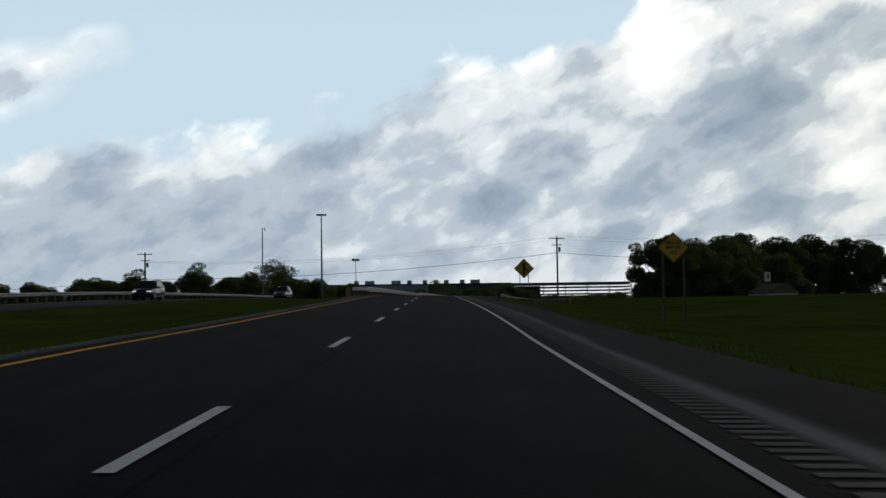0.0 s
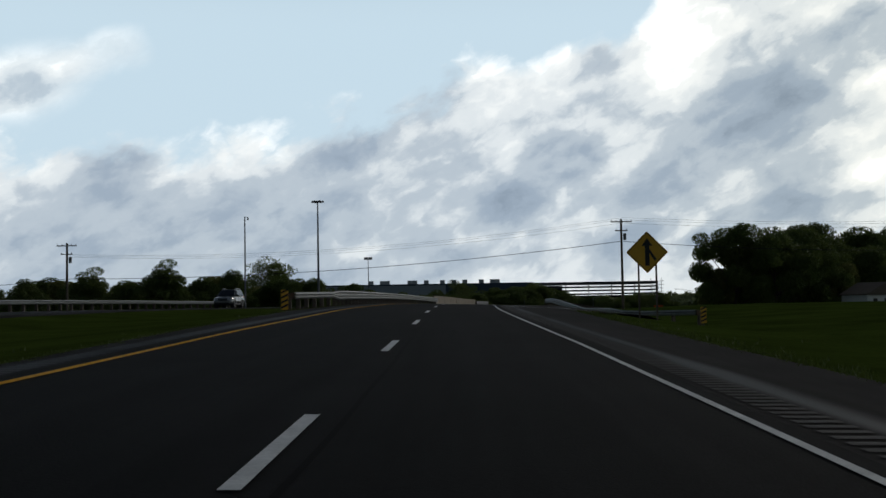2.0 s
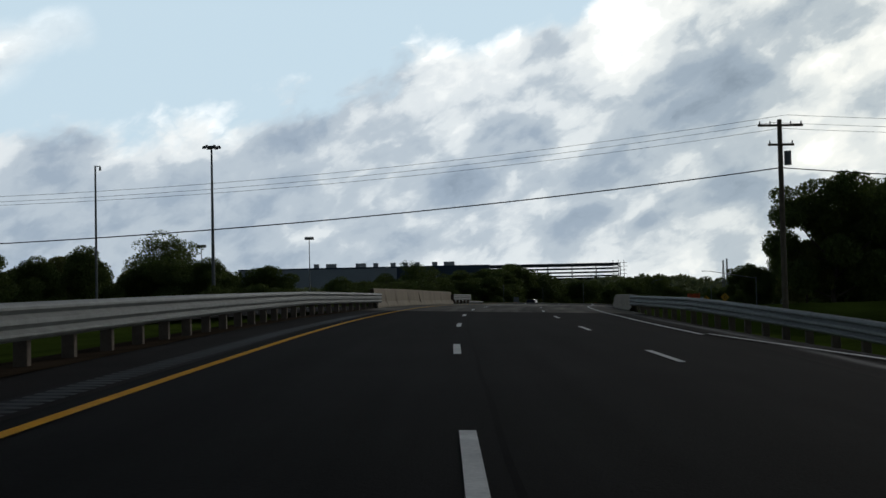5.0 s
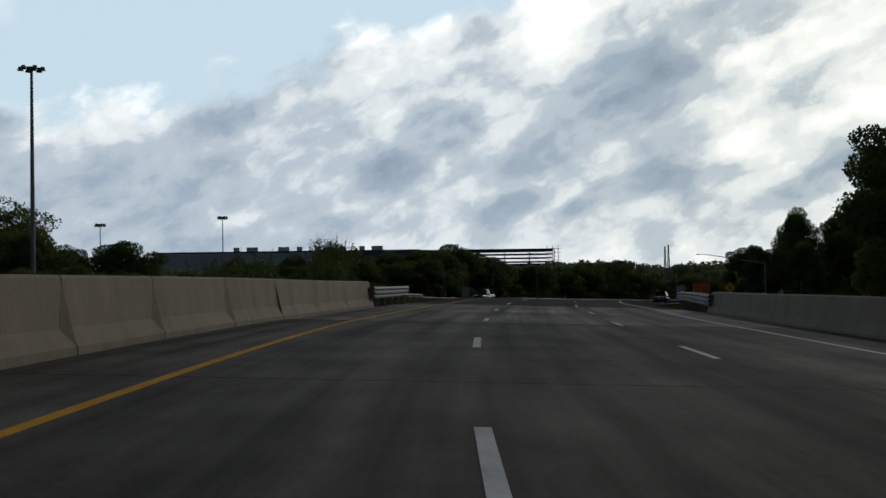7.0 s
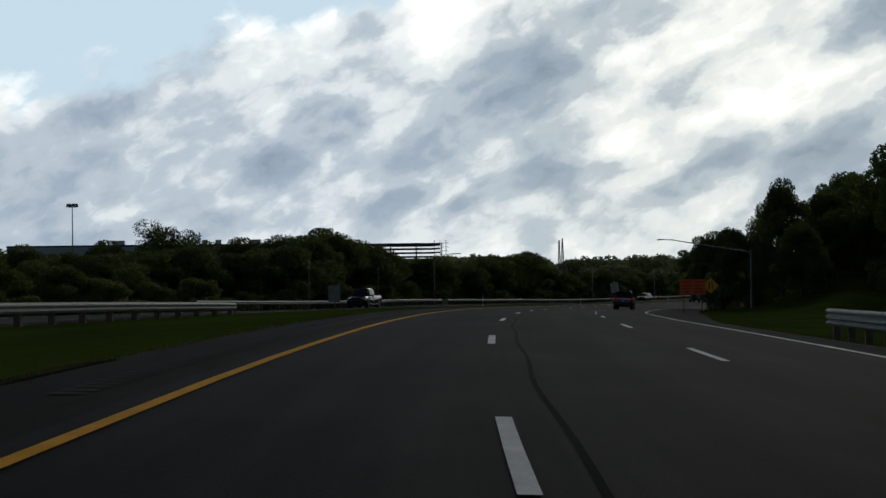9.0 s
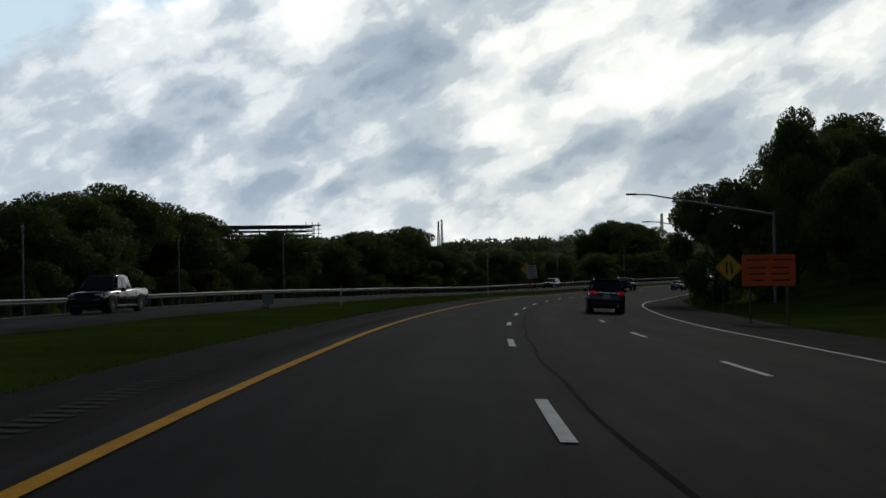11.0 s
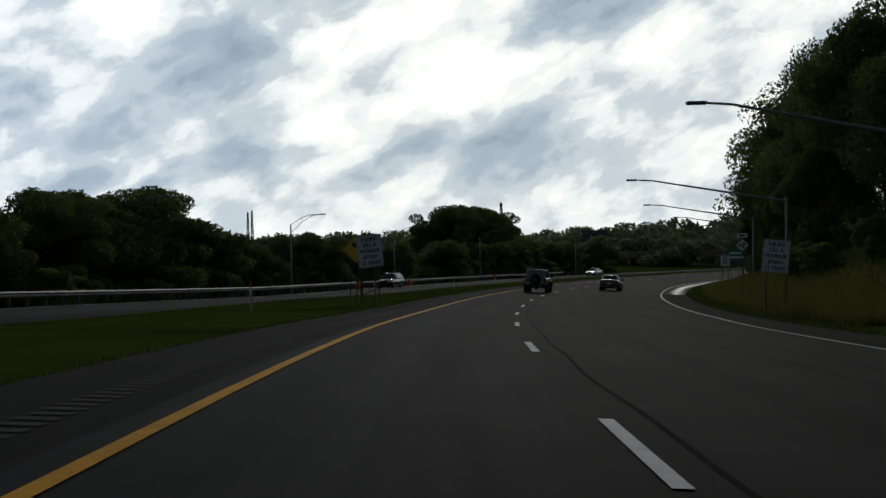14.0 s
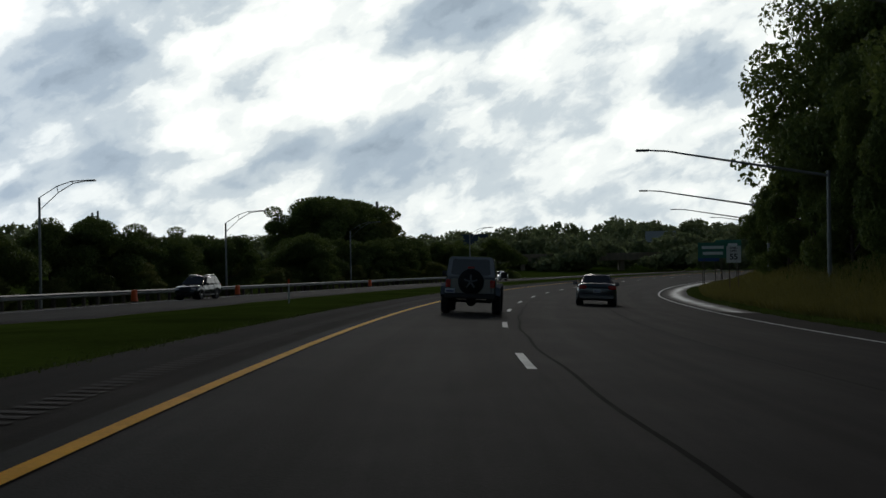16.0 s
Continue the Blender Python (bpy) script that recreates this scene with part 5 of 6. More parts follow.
# bare earth under the rail's end, and dark soil beside the approach rail
SOIL = mat("soil", (0.060, 0.044, 0.030), 1.0, scale=0.8, vary=0.5, fine=14, bump=0.8, spec=0.0)
rows = [[at(s, PAVE_L(s) + 0.1 - k * (1.0 if s < 229 else 0.35), 0.012 - 0.05 * k + 0.02 * noise.noise(Vector((s, k, 0)))) for k in range(5)] for s in frange(219.2, 236, 1.2)]
part("bare_earth", strip("bare_earth", rows, SOIL), SOIL, road)
rows = [[at(s, PAVE_L(s) + 0.1 - k * 0.5, 0.006 - 0.035 * k + 0.02 * noise.noise(Vector((s, k, 0)))) for k in range(4)] for s in frange(96, 183, 1.5)]
part("bare_earth", strip("bare_earth", rows, SOIL), SOIL, road)


# ---- vehicles ----
def paint(name, color, rough=0.22, metal=0.4):
    m = mat(name, color, rough, metal, scale=1.5, vary=0.08, bump=0, fine=200)
    b = m.node_tree.nodes["Principled BSDF"]
    b.inputs["Coat Weight"].default_value = 0.35
    b.inputs["Coat Roughness"].default_value = 0.08
    return m


CAR_SILVER = paint("car_silver", (0.16, 0.163, 0.167))
CAR_GREY = paint("car_grey", (0.12, 0.125, 0.13))
CAR_DARK = paint("car_dark_blue", (0.012, 0.018, 0.028))
CAR_WHITE = paint("car_white", (0.65, 0.66, 0.66), 0.3, 0.0)
CAR_BLACK = paint("car_black", (0.01, 0.01, 0.011))
CAR_GREEN = paint("car_green_grey", (0.020, 0.025, 0.026))
TRIM = mat("black_plastic", (0.018, 0.018, 0.019), 0.6, scale=5, vary=0.2, bump=0.05)
RUBBER = mat("rubber", (0.012, 0.012, 0.012), 0.85, scale=8, vary=0.3, bump=0.15)
CHROME = mat("chrome", (0.6, 0.6, 0.62), 0.15, 1.0, vary=0.05, bump=0)
ALLOY = mat("alloy", (0.42, 0.42, 0.43), 0.35, 0.9, vary=0.1, bump=0)
TINT = mat("tinted_glass", (0.012, 0.014, 0.016), 0.06, 0.0, vary=0.1, bump=0, spec=0.7)
PLATE = mat("number_plate", (0.62, 0.64, 0.66), 0.5, vary=0.1, bump=0)
PLATE_BAR = mat("plate_bar", (0.10, 0.11, 0.2), 0.5, vary=0.1, bump=0)


def lens(name, color, glow):
    m = mat(name, color, 0.15, 0, vary=0.15, bump=0)
    b = m.node_tree.nodes["Principled BSDF"]
    b.inputs["Emission Color"].default_value = (*color, 1)
    b.inputs["Emission Strength"].default_value = glow
    return m


RED_LENS = lens("red_lens", (0.45, 0.012, 0.008), 0.0)
BRAKE_LENS = lens("lit_red_lens", (0.62, 0.010, 0.008), 0.12)
CLEAR_LENS = lens("clear_lens", (0.7, 0.7, 0.72), 0.0)
HEAD_LENS = lens("lit_headlight", (1.0, 0.97, 0.9), 0.6)


def loft(rings, caps=True):
    bm = B()
    vs = [[bm.verts.new(p) for p in r] for r in rings]
    n = len(rings[0])
    for a, b in zip(vs, vs[1:]):
        for k in range(n):
            bm.faces.new((a[k], a[(k + 1) % n], b[(k + 1) % n], b[k]))
    if caps:
        bm.faces.new(list(reversed(vs[0])))
        bm.faces.new(vs[-1])
    bmesh.ops.recalc_face_normals(bm, faces=bm.faces)
    return bm


def shell(stations, bow=0.93, crown=0.03):
    """Body lofted from stations (y, z low, z high, half width)."""
    rings = []
    for y, lo, hi, w in stations:
        h = hi - lo
        half = [(w * 0.86, lo), (w * 0.97, lo + 0.10 * h), (w, lo + 0.38 * h), (w * 0.995, lo + 0.62 * h), (w * bow, lo + 0.90 * h), (w * bow * 0.93, hi - 0.01), (w * 0.45, hi + crown)]
        rings.append([(x, y, z) for x, z in half] + [(-x, y, z) for x, z in reversed(half)])
    return loft(rings)


def patch(q, u0, u1, v0, v1, t=0.012, cut=0.0, n=3):
    """A thin panel on the four-cornered face q (low left, low right, high right, high left), in fractions."""
    q = [Vector(p) for p in q]

    def pt(u, v):
        return q[0].lerp(q[1], u).lerp(q[3].lerp(q[2], u), v)

    nrm = (q[1] - q[0]).cross(q[3] - q[0]).normalized()
    c = cut
    outline_uv = [(u0 + c * (u1 - u0), v0), (u1 - c * (u1 - u0), v0), (u1, v0 + c * (v1 - v0)), (u1, v1 - c * (v1 - v0)), (u1 - c * (u1 - u0), v1), (u0 + c * (u1 - u0), v1), (u0, v1 - c * (v1 - v0)), (u0, v0 + c * (v1 - v0))] if c else [(u0, v0), (u1, v0), (u1, v1), (u0, v1)]
    a = [pt(u, v) - nrm * 0.02 for u, v in outline_uv]
    b = [pt(u, v) + nrm * t for u, v in outline_uv]
    return loft([a, b])


def house(y0, y1, y0t, y1t, z0, z1, w0, w1, rear_bow=0.0):
    """Cabin corners: bottom and top rectangles."""
    lo = [(-w0, y0, z0), (w0, y0, z0), (w0, y1, z0), (-w0, y1, z0)]
    hi = [(-w1, y0t, z1), (w1, y0t, z1), (w1, y1t, z1), (-w1, y1t, z1)]
    return lo, hi


def wheel(parent, x, y, r, w, side, spokes=5, rim=ALLOY, rim_r=0.66):
    g = new("wheel")
    g.parent = parent
    prof = [(rim_r * r, -w / 2 + 0.02), (0.90 * r, -w / 2), (0.975 * r, -w * 0.40), (r, -w * 0.25), (r, w * 0.25), (0.975 * r, w * 0.40), (0.90 * r, w / 2), (rim_r * r, w / 2 - 0.02), (rim_r * r * 0.97, 0)]
    rings = []
    for k in range(24):
        a = 2 * math.pi * k / 24
        rings.append([(x + px, y + pr * math.cos(a), r + pr * math.sin(a)) for pr, px in prof])
    rings.append(rings[0])
    bm = loft(rings, False)
    bmesh.ops.remove_doubles(bm, verts=bm.verts, dist=1e-4)
    part("tyre", bm_mesh("tyre", bm, RUBBER, True), RUBBER, g)
    bm = B()
    xo = x + side * (w / 2 - 0.045)
    for k in range(spokes):
        a = 2 * math.pi * k / spokes
        c = (xo, y + math.cos(a) * r * rim_r * 0.52, r + math.sin(a) * r * rim_r * 0.52)
        box(bm, *c, 0.03, r * rim_r * 0.98, r * 0.15, 0.008, Matrix.Rotation(a, 4, "X"))
    cyl(bm, (xo - side * 0.02, y, r), (xo + side * 0.025, y, r), r * 0.17, r * 0.15, 14)
    for k in range(20):
        a, b2 = 2 * math.pi * k / 20, 2 * math.pi * (k + 1) / 20
        cyl(bm, (xo, y + math.cos(a) * r * rim_r * 0.97, r + math.sin(a) * r * rim_r * 0.97), (xo, y + math.cos(b2) * r * rim_r * 0.97, r + math.sin(b2) * r * rim_r * 0.97), 0.018, 0.018, 5)
    part("rim", bm, rim, g)
    part("brake_disc", cyl(B(), (x - 0.02, y, r), (x + 0.02, y, r), r * rim_r * 0.95, r * rim_r * 0.95, 18), TRIM, g)
    return g


def stand(s, d, away=True):
    """A car's place on the road: along it, and leaning with its slopes."""
    k = 1 if away else -1
    fwd = (at(s + 4 * k, d) - at(s, d)).normalized()
    right = (at(s, d + 0.8 * k) - at(s, d - 0.8 * k)).normalized()
    up = right.cross(fwd).normalized()
    right = fwd.cross(up)
    m = Matrix((right, fwd, up)).transposed().to_4x4()
    m.translation = at(s, d, 0.008)
    return m


def car(kind, s, d, paint_mat, label, away=True, p=None, yaw=None, lit=False, lights_on=False, plate_x=0.0):
    """A passenger car in one of four shapes, standing with its rear bumper at s."""
    place = p if p is not None else at(s, d, 0.008)
    turn = yaw if yaw is not None else heading(s + (2 if away else -2))
    g = thing({"suv": "sport_utility_car", "sedan": "sedan", "pickup": "pickup_truck"}[kind], label, {"suv": "car", "sedan": "car", "pickup": "truck"}[kind])
    g.matrix_basis = stand(s, d, away) if p is None else Matrix.Translation(place) @ Matrix.Rotation(radians(turn + (0 if away else 180)), 4, "Z")
    if kind == "suv":
        Lc, w, r = 4.70, 0.875, 0.36
        st = [(0.0, 0.42, 0.95, 0.80), (0.06, 0.36, 1.05, 0.88), (0.30, 0.30, 1.09, w), (1.2, 0.28, 1.08, w), (2.4, 0.28, 1.04, w), (3.4, 0.28, 1.02, w), (3.9, 0.28, 0.98, 0.90), (4.4, 0.30, 0.90, 0.86), (4.62, 0.34, 0.82, 0.76), (4.70, 0.42, 0.70, 0.66)]
        lo, hi = house(0.10, 3.55, 0.55, 2.55, 1.02, 1.66, 0.86, 0.66)
        axles = (0.95, 3.80)
    elif kind == "sedan":
        Lc, w, r = 4.75, 0.90, 0.325
        st = [(0.0, 0.45, 0.86, 0.72), (0.07, 0.34, 0.96, 0.82), (0.4, 0.26, 1.0, 0.89), (1.2, 0.24, 0.98, w), (2.6, 0.24, 0.93, w), (3.5, 0.24, 0.90, 0.89), (4.3, 0.27, 0.78, 0.85), (4.65, 0.32, 0.68, 0.74), (4.75, 0.42, 0.60, 0.62)]
        lo, hi = house(0.55, 3.55, 1.35, 2.55, 0.94, 1.43, 0.80, 0.56)
        axles = (1.0, 3.80)
    else:
        Lc, w, r = 5.6, 0.98, 0.39
        st = [(0.0, 0.48, 1.12, 0.94), (0.1, 0.42, 1.16, w), (2.0, 0.36, 1.14, w), (3.6, 0.36, 1.10, w), (4.6, 0.36, 1.06, 0.96), (5.3, 0.38, 1.0, 0.90), (5.6, 0.46, 0.86, 0.82)]
        lo, hi = house(2.0, 4.35, 2.15, 3.55, 1.10, 1.82, 0.90, 0.70)
        axles = (1.1, 4.6)
    body = part("body", bm_mesh("body", shell(st), paint_mat, True), paint_mat, g)
    bm = loft([lo, hi])
    bmesh.ops.bevel(bm, geom=[e for e in bm.edges if e.calc_length() > 0.3], offset=0.07, segments=3, affect="EDGES")
    cab = part("cabin", bm_mesh("cabin", bm, paint_mat, True), paint_mat, g)
    Q = {"rear_window": (lo[0], lo[1], hi[1], hi[0]), "windscreen": (lo[2], lo[3], hi[3], hi[2]), "left": (lo[3], lo[0], hi[0], hi[3]), "right": (lo[1], lo[2], hi[2], hi[1])}
    part("rear_window", patch(Q["rear_window"], 0.07, 0.93, 0.14, 0.86, cut=0.06), TINT, g, "dark tinted rear window")
    part("windscreen", patch(Q["windscreen"], 0.06, 0.94, 0.08, 0.92, cut=0.06), TINT, g, "dark windscreen")
    for side, cuts in (("left", ((0.20, 0.44), (0.47, 0.70), (0.74, 0.93))), ("right", ((0.07, 0.26), (0.30, 0.53), (0.56, 0.80)))):
        for u0, u1 in cuts if kind != "pickup" else cuts[:2]:
            part("side_window", patch(Q[side], u0, u1, 0.12, 0.86, cut=0.08), TINT, g, "dark tinted side window")
    for y in axles:
        for sx in (-1, 1):
            wheel(g, sx * (w - 0.085), y, r, 0.235, sx)
            rings = []
            for k in range(13):
                a = math.pi * k / 12
                ro, ri = r * 1.26, r * 1.08
                c, sn = math.cos(a), math.sin(a)
                rings.append([(sx * (w - 0.10), y + ro * c, r + ro * sn), (sx * (w + 0.015), y + ro * c, r + ro * sn), (sx * (w + 0.015), y + ri * c, r + ri * sn), (sx * (w - 0.10), y + ri * c, r + ri * sn)])
            part("wheel_arch", loft(rings), TRIM if kind != "sedan" else paint_mat, g)
            part("wheel_well", cyl(B(), (sx * (w - 0.30), y, r), (sx * (w + 0.006), y, r), r * 1.08, r * 1.08, 20), TRIM, g)
    for sx in (-1, 1):
        m = box(B(), sx * (w + 0.10), Lc * 0.64, 1.08 if kind != "sedan" else 0.98, 0.22, 0.12, 0.16, 0.04)
        part("mirror", m, TRIM if kind != "sedan" else paint_mat, g)
        part("sill", box(B(), sx * (w - 0.015), (axles[0] + axles[1]) / 2, 0.32, 0.06, axles[1] - axles[0] - 2.4 * r, 0.12, 0.02), TRIM, g)
        for y in (Lc * 0.36, Lc * 0.56):
            part("door_handle", box(B(), sx * (w * 0.985), y, 0.90, 0.04, 0.20, 0.035, 0.01), CHROME if kind == "suv" else paint_mat, g)
        for y in (Lc * 0.30, Lc * 0.505, Lc * 0.70):
            part("door_gap", box(B(), sx * (w * 0.992), y, 0.68, 0.02, 0.012, 0.62), TRIM, g)
        part("headlight", box(B(), sx * w * 0.68, Lc - 0.10, 0.74 if kind != "pickup" else 0.86, 0.36, 0.16, 0.14, 0.03), HEAD_LENS if lights_on else CLEAR_LENS, g)
    part("grille", box(B(), 0, Lc - 0.03, 0.68, w * 0.9, 0.10, 0.20, 0.02), TRIM, g)
    part("front_bumper", box(B(), 0, Lc - 0.06, 0.42, w * 1.5, 0.16, 0.16, 0.04), TRIM, g)
    part("rear_bumper", box(B(), 0, 0.10, 0.47 if kind != "sedan" else 0.40, w * 1.78, 0.26, 0.24, 0.06), TRIM if kind != "sedan" else paint_mat, g)
    part("underbody", box(B(), 0, Lc / 2, 0.30, w * 1.5, Lc * 0.86, 0.14, 0.03), TRIM, g)
    red = BRAKE_LENS if lit else RED_LENS
    zt = {"suv": 0.99, "sedan": 0.83, "pickup": 0.95}[kind]
    for sx in (-1, 1):
        lamp = part("tail_light", box(B(), sx * w * 0.74, 0.09, zt, w * 0.40, 0.26, 0.17, 0.04), red, g, "red tail light")
        if kind == "suv":
            part("reversing_lens", box(B(), sx * w * 0.60, -0.035, zt - 0.035, w * 0.12, 0.06, 0.07, 0.01), CLEAR_LENS, lamp)
    part("trim_bar", box(B(), 0, 0.0, zt, w * 1.05, 0.05, 0.075, 0.012), CHROME if kind != "sedan" else TRIM, g)
    pl = part("number_plate", box(B(), plate_x, -0.012, zt - 0.16, 0.31, 0.015, 0.155, 0.004), PLATE, g)
    part("plate_bar", box(B(), plate_x, -0.022, zt - 0.16, 0.24, 0.006, 0.06), PLATE_BAR, pl)
    if kind == "suv":
        for sx in (-1, 1):
            bm = B()
            pts = [(sx * 0.60, 0.62, 1.66), (sx * 0.60, 0.74, 1.735), (sx * 0.59, 2.2, 1.735), (sx * 0.585, 2.42, 1.66)]
            for a, b2 in zip(pts, pts[1:]):
                cyl(bm, a, b2, 0.022, 0.022, 6)
            part("roof_rail", bm, ALLOY, g)
        part("spoiler", box(B(), 0, 0.52, 1.63, 1.16, 0.30, 0.05, 0.02), paint_mat, g)
        part("wiper", box(B(), 0.1, 0.20, 1.20, 0.5, 0.02, 0.02, 0, Matrix.Rotation(radians(8), 4, "Y")), TRIM, g)
        part("exhaust", cyl(B(), (0.55, -0.02, 0.36), (0.55, 0.3, 0.36), 0.04, 0.04, 10), CHROME, g)
    if kind == "pickup":
        part("cargo_bed", box(B(), 0, 1.0, 1.165, 1.6, 1.85, 0.03), TRIM, g)
    return g


def off_road_car(s, d, label):
    """A boxy off-road car with a hard top and its spare wheel on the tailgate."""
    g = thing("off_road_car", label, "car", stand(s, d))
    r, w = 0.405, 0.79
    bm = box(B(), 0, 1.75, 0.86, 2 * w, 3.1, 0.58, 0.05)
    part("tub", bm, CAR_SILVER, g)
    lo, hi = house(0.22, 2.85, 0.32, 2.45, 1.14, 1.80, w - 0.02, w - 0.11)
    bm = loft([lo, hi])
    bmesh.ops.bevel(bm, geom=list(bm.edges), offset=0.05, segments=2, affect="EDGES")
    part("hard_top", bm, CAR_SILVER, g, "silver hard top")
    part("rear_window", patch((lo[0], lo[1], hi[1], hi[0]), 0.09, 0.91, 0.13, 0.88, cut=0.06), TINT, g, "dark tinted rear window")
    for sd, q in (("left", (lo[3], lo[0], hi[0], hi[3])), ("right", (lo[1], lo[2], hi[2], hi[1]))):
        for u0, u1 in ((0.06, 0.36), (0.40, 0.62), (0.66, 0.92)):
            part("side_window", patch(q, u0, u1, 0.12, 0.86, cut=0.06), TINT, g, "dark tinted side window")
    part("windscreen", patch((lo[2], lo[3], hi[3], hi[2]), 0.06, 0.94, 0.06, 0.92), TINT, g, "dark windscreen")
    part("bonnet", box(B(), 0, 3.55, 0.98, 1.35, 1.25, 0.34, 0.06), CAR_SILVER, g)
    part("tailgate", box(B(), 0.02, 0.185, 0.88, 1.28, 0.05, 0.50, 0.015), CAR_SILVER, g)
    sp = new("spare_wheel")
    sp.parent = g
    bm = cyl(B(), (0.02, -0.06, 1.02), (0.02, 0.16, 1.02), 0.40, 0.40, 28)
    bmesh.ops.bevel(bm, geom=[e for e in bm.edges if len(e.link_faces) == 2 and e.calc_face_angle(0) > 1.0], offset=0.045, segments=3, affect="EDGES")
    part("spare_tyre", bm_mesh("spare_tyre", bm, RUBBER, True), RUBBER, sp)
    bm = B()
    for k in range(5):
        a = 2 * math.pi * k / 5 + 0.3
        box(bm, 0.02 + math.cos(a) * 0.12, -0.075, 1.02 + math.sin(a) * 0.12, 0.20, 0.03, 0.055, 0.01, Matrix.Rotation(-a, 4, "Y"))
    part("spare_rim", bm, STEEL_DARK, sp)
    part("brake_light", box(B(), 0.02, 0.0, 1.46, 0.20, 0.05, 0.06, 0.01), RED_LENS, g)
    for sx in (-1, 1):
        part("tail_light", box(B(), sx * 0.69, 0.17, 0.96, 0.15, 0.10, 0.24, 0.02), RED_LENS, g, "small square red tail light")
        part("mirror", box(B(), sx * 0.98, 2.75, 1.26, 0.22, 0.10, 0.20, 0.04), TRIM, g)
        for y in (0.86, 3.65):
            wheel(g, sx * (0.935 - 0.13), y, r, 0.26, sx, 5, TRIM, 0.6)
            pts = [(-0.62, 0.62), (-0.50, 0.88), (-0.30, 0.98), (0.30, 0.98), (0.50, 0.88), (0.62, 0.62)]
            rings = [[(sx * 0.76, y + a, z), (sx * 0.935, y + a, z - 0.03), (sx * 0.935, y + a * 0.93, z - 0.09), (sx * 0.76, y + a * 0.93, z - 0.06)] for a, z in pts]
            part("fender_flare", loft(rings), TRIM if y > 1 else CAR_SILVER, g)
        part("side_step", box(B(), sx * 0.83, 2.2, 0.46, 0.12, 1.6, 0.07, 0.02), TRIM, g)
    part("rear_bumper", box(B(), 0, 0.06, 0.58, 1.62, 0.22, 0.17, 0.03), TRIM, g)
    part("axle", cyl(B(), (-0.75, 0.86, r), (0.75, 0.86, r), 0.05, 0.05, 8), TRIM, g)
    bm = bmesh.new()
    bmesh.ops.create_uvsphere(bm, u_segments=12, v_segments=8, radius=0.17, matrix=Matrix.Translation((0.0, 0.86, r)))
    part("differential", bm, TRIM, g)
    part("exhaust", cyl(B(), (0.60, 0.25, 0.46), (0.60, 0.75, 0.46), 0.11, 0.11, 10), TRIM, g)
    part("underbody", box(B(), 0, 2.1, 0.54, 1.1, 3.6, 0.12, 0.03), TRIM, g)
    pl = part("number_plate", box(B(), -0.62, 0.02, 0.72, 0.31, 0.02, 0.155, 0.004), PLATE, g)
    part("plate_bar", box(B(), -0.62, 0.008, 0.72, 0.24, 0.006, 0.06), PLATE_BAR, pl)
    part("front_bumper", box(B(), 0, 4.25, 0.60, 1.6, 0.2, 0.18, 0.03), TRIM, g)
    part("grille", box(B(), 0, 4.15, 0.92, 1.3, 0.06, 0.36, 0.02), CAR_SILVER, g)
    return g


off_road_car(430.2, -0.35, "silver boxy off-road car with a black spare wheel")
car("suv", 324.8, 5.36, CAR_DARK, "dark blue sport utility car with red tail lights", lit=True)
car("sedan", 446.4, 4.3, CAR_GREY, "grey sedan driving away in the outer lane")
car("suv", 473.0, -23.9, CAR_GREEN, "dark grey-green sport utility car coming the other way", away=False)
car("suv", 97.0, OPP_IN(97) - 3.4, CAR_BLACK, "black sport utility car on the opposite carriageway", away=False, lights_on=True)
car("suv", 150.0, OPP_IN(150) - 3.0, CAR_SILVER, "silver sport utility car on the opposite carriageway", away=False)
car("pickup", 326.0, OPP_IN(326) - 5.6, CAR_BLACK, "black pickup truck on the opposite carriageway", away=False)
car("sedan", 560.0, OPP_IN(560) - 3.0, CAR_WHITE, "white car far off on the opposite carriageway", away=False, lights_on=True)


# ---- far buildings and distance ----
WALL_PALE = mat("wall_pale", (0.30, 0.34, 0.38), 0.8, scale=0.05, vary=0.12, fine=2, bump=0)
WALL_BLUE = mat("wall_blue", (0.035, 0.06, 0.10), 0.7, scale=0.05, vary=0.15, fine=2, bump=0)
DARK_GAP = mat("dark_steel", (0.03, 0.035, 0.04), 0.8, scale=0.1, vary=0.2, fine=2, bump=0)
ROOF_UNIT = mat("roof_unit", (0.42, 0.44, 0.46), 0.7, scale=0.2, vary=0.2, fine=2, bump=0)


def factory():
    g = thing("factory", "long low pale factory with a dark blue band and roof units", "building", Matrix.Translation((0, 1180, 0)))
    part("wall", box(B(), -60, 30, 11, 150, 60, 28, 0.2), WALL_PALE, g)
    part("roof_edge", box(B(), -60, 29.9, 25.8, 150.6, 60.8, 1.2, 0.1), WALL_BLUE, g)
    part("wall", box(B(), 60, 36, 11.5, 90, 60, 30, 0.2), WALL_BLUE, g)
    for k in range(16):
        x = -62 + 9.5 * k + 2.5 * math.sin(k * 2.1)
        if k % 4 == 3:
            continue
        part("roof_unit", box(B(), x, 12, 28.2, 5.0, 5.0, 4.2, 0.15), ROOF_UNIT, g)
    part("wall", box(B(), -108, 20, 9, 40, 50, 24, 0.2), WALL_PALE, g)
    return g


factory()


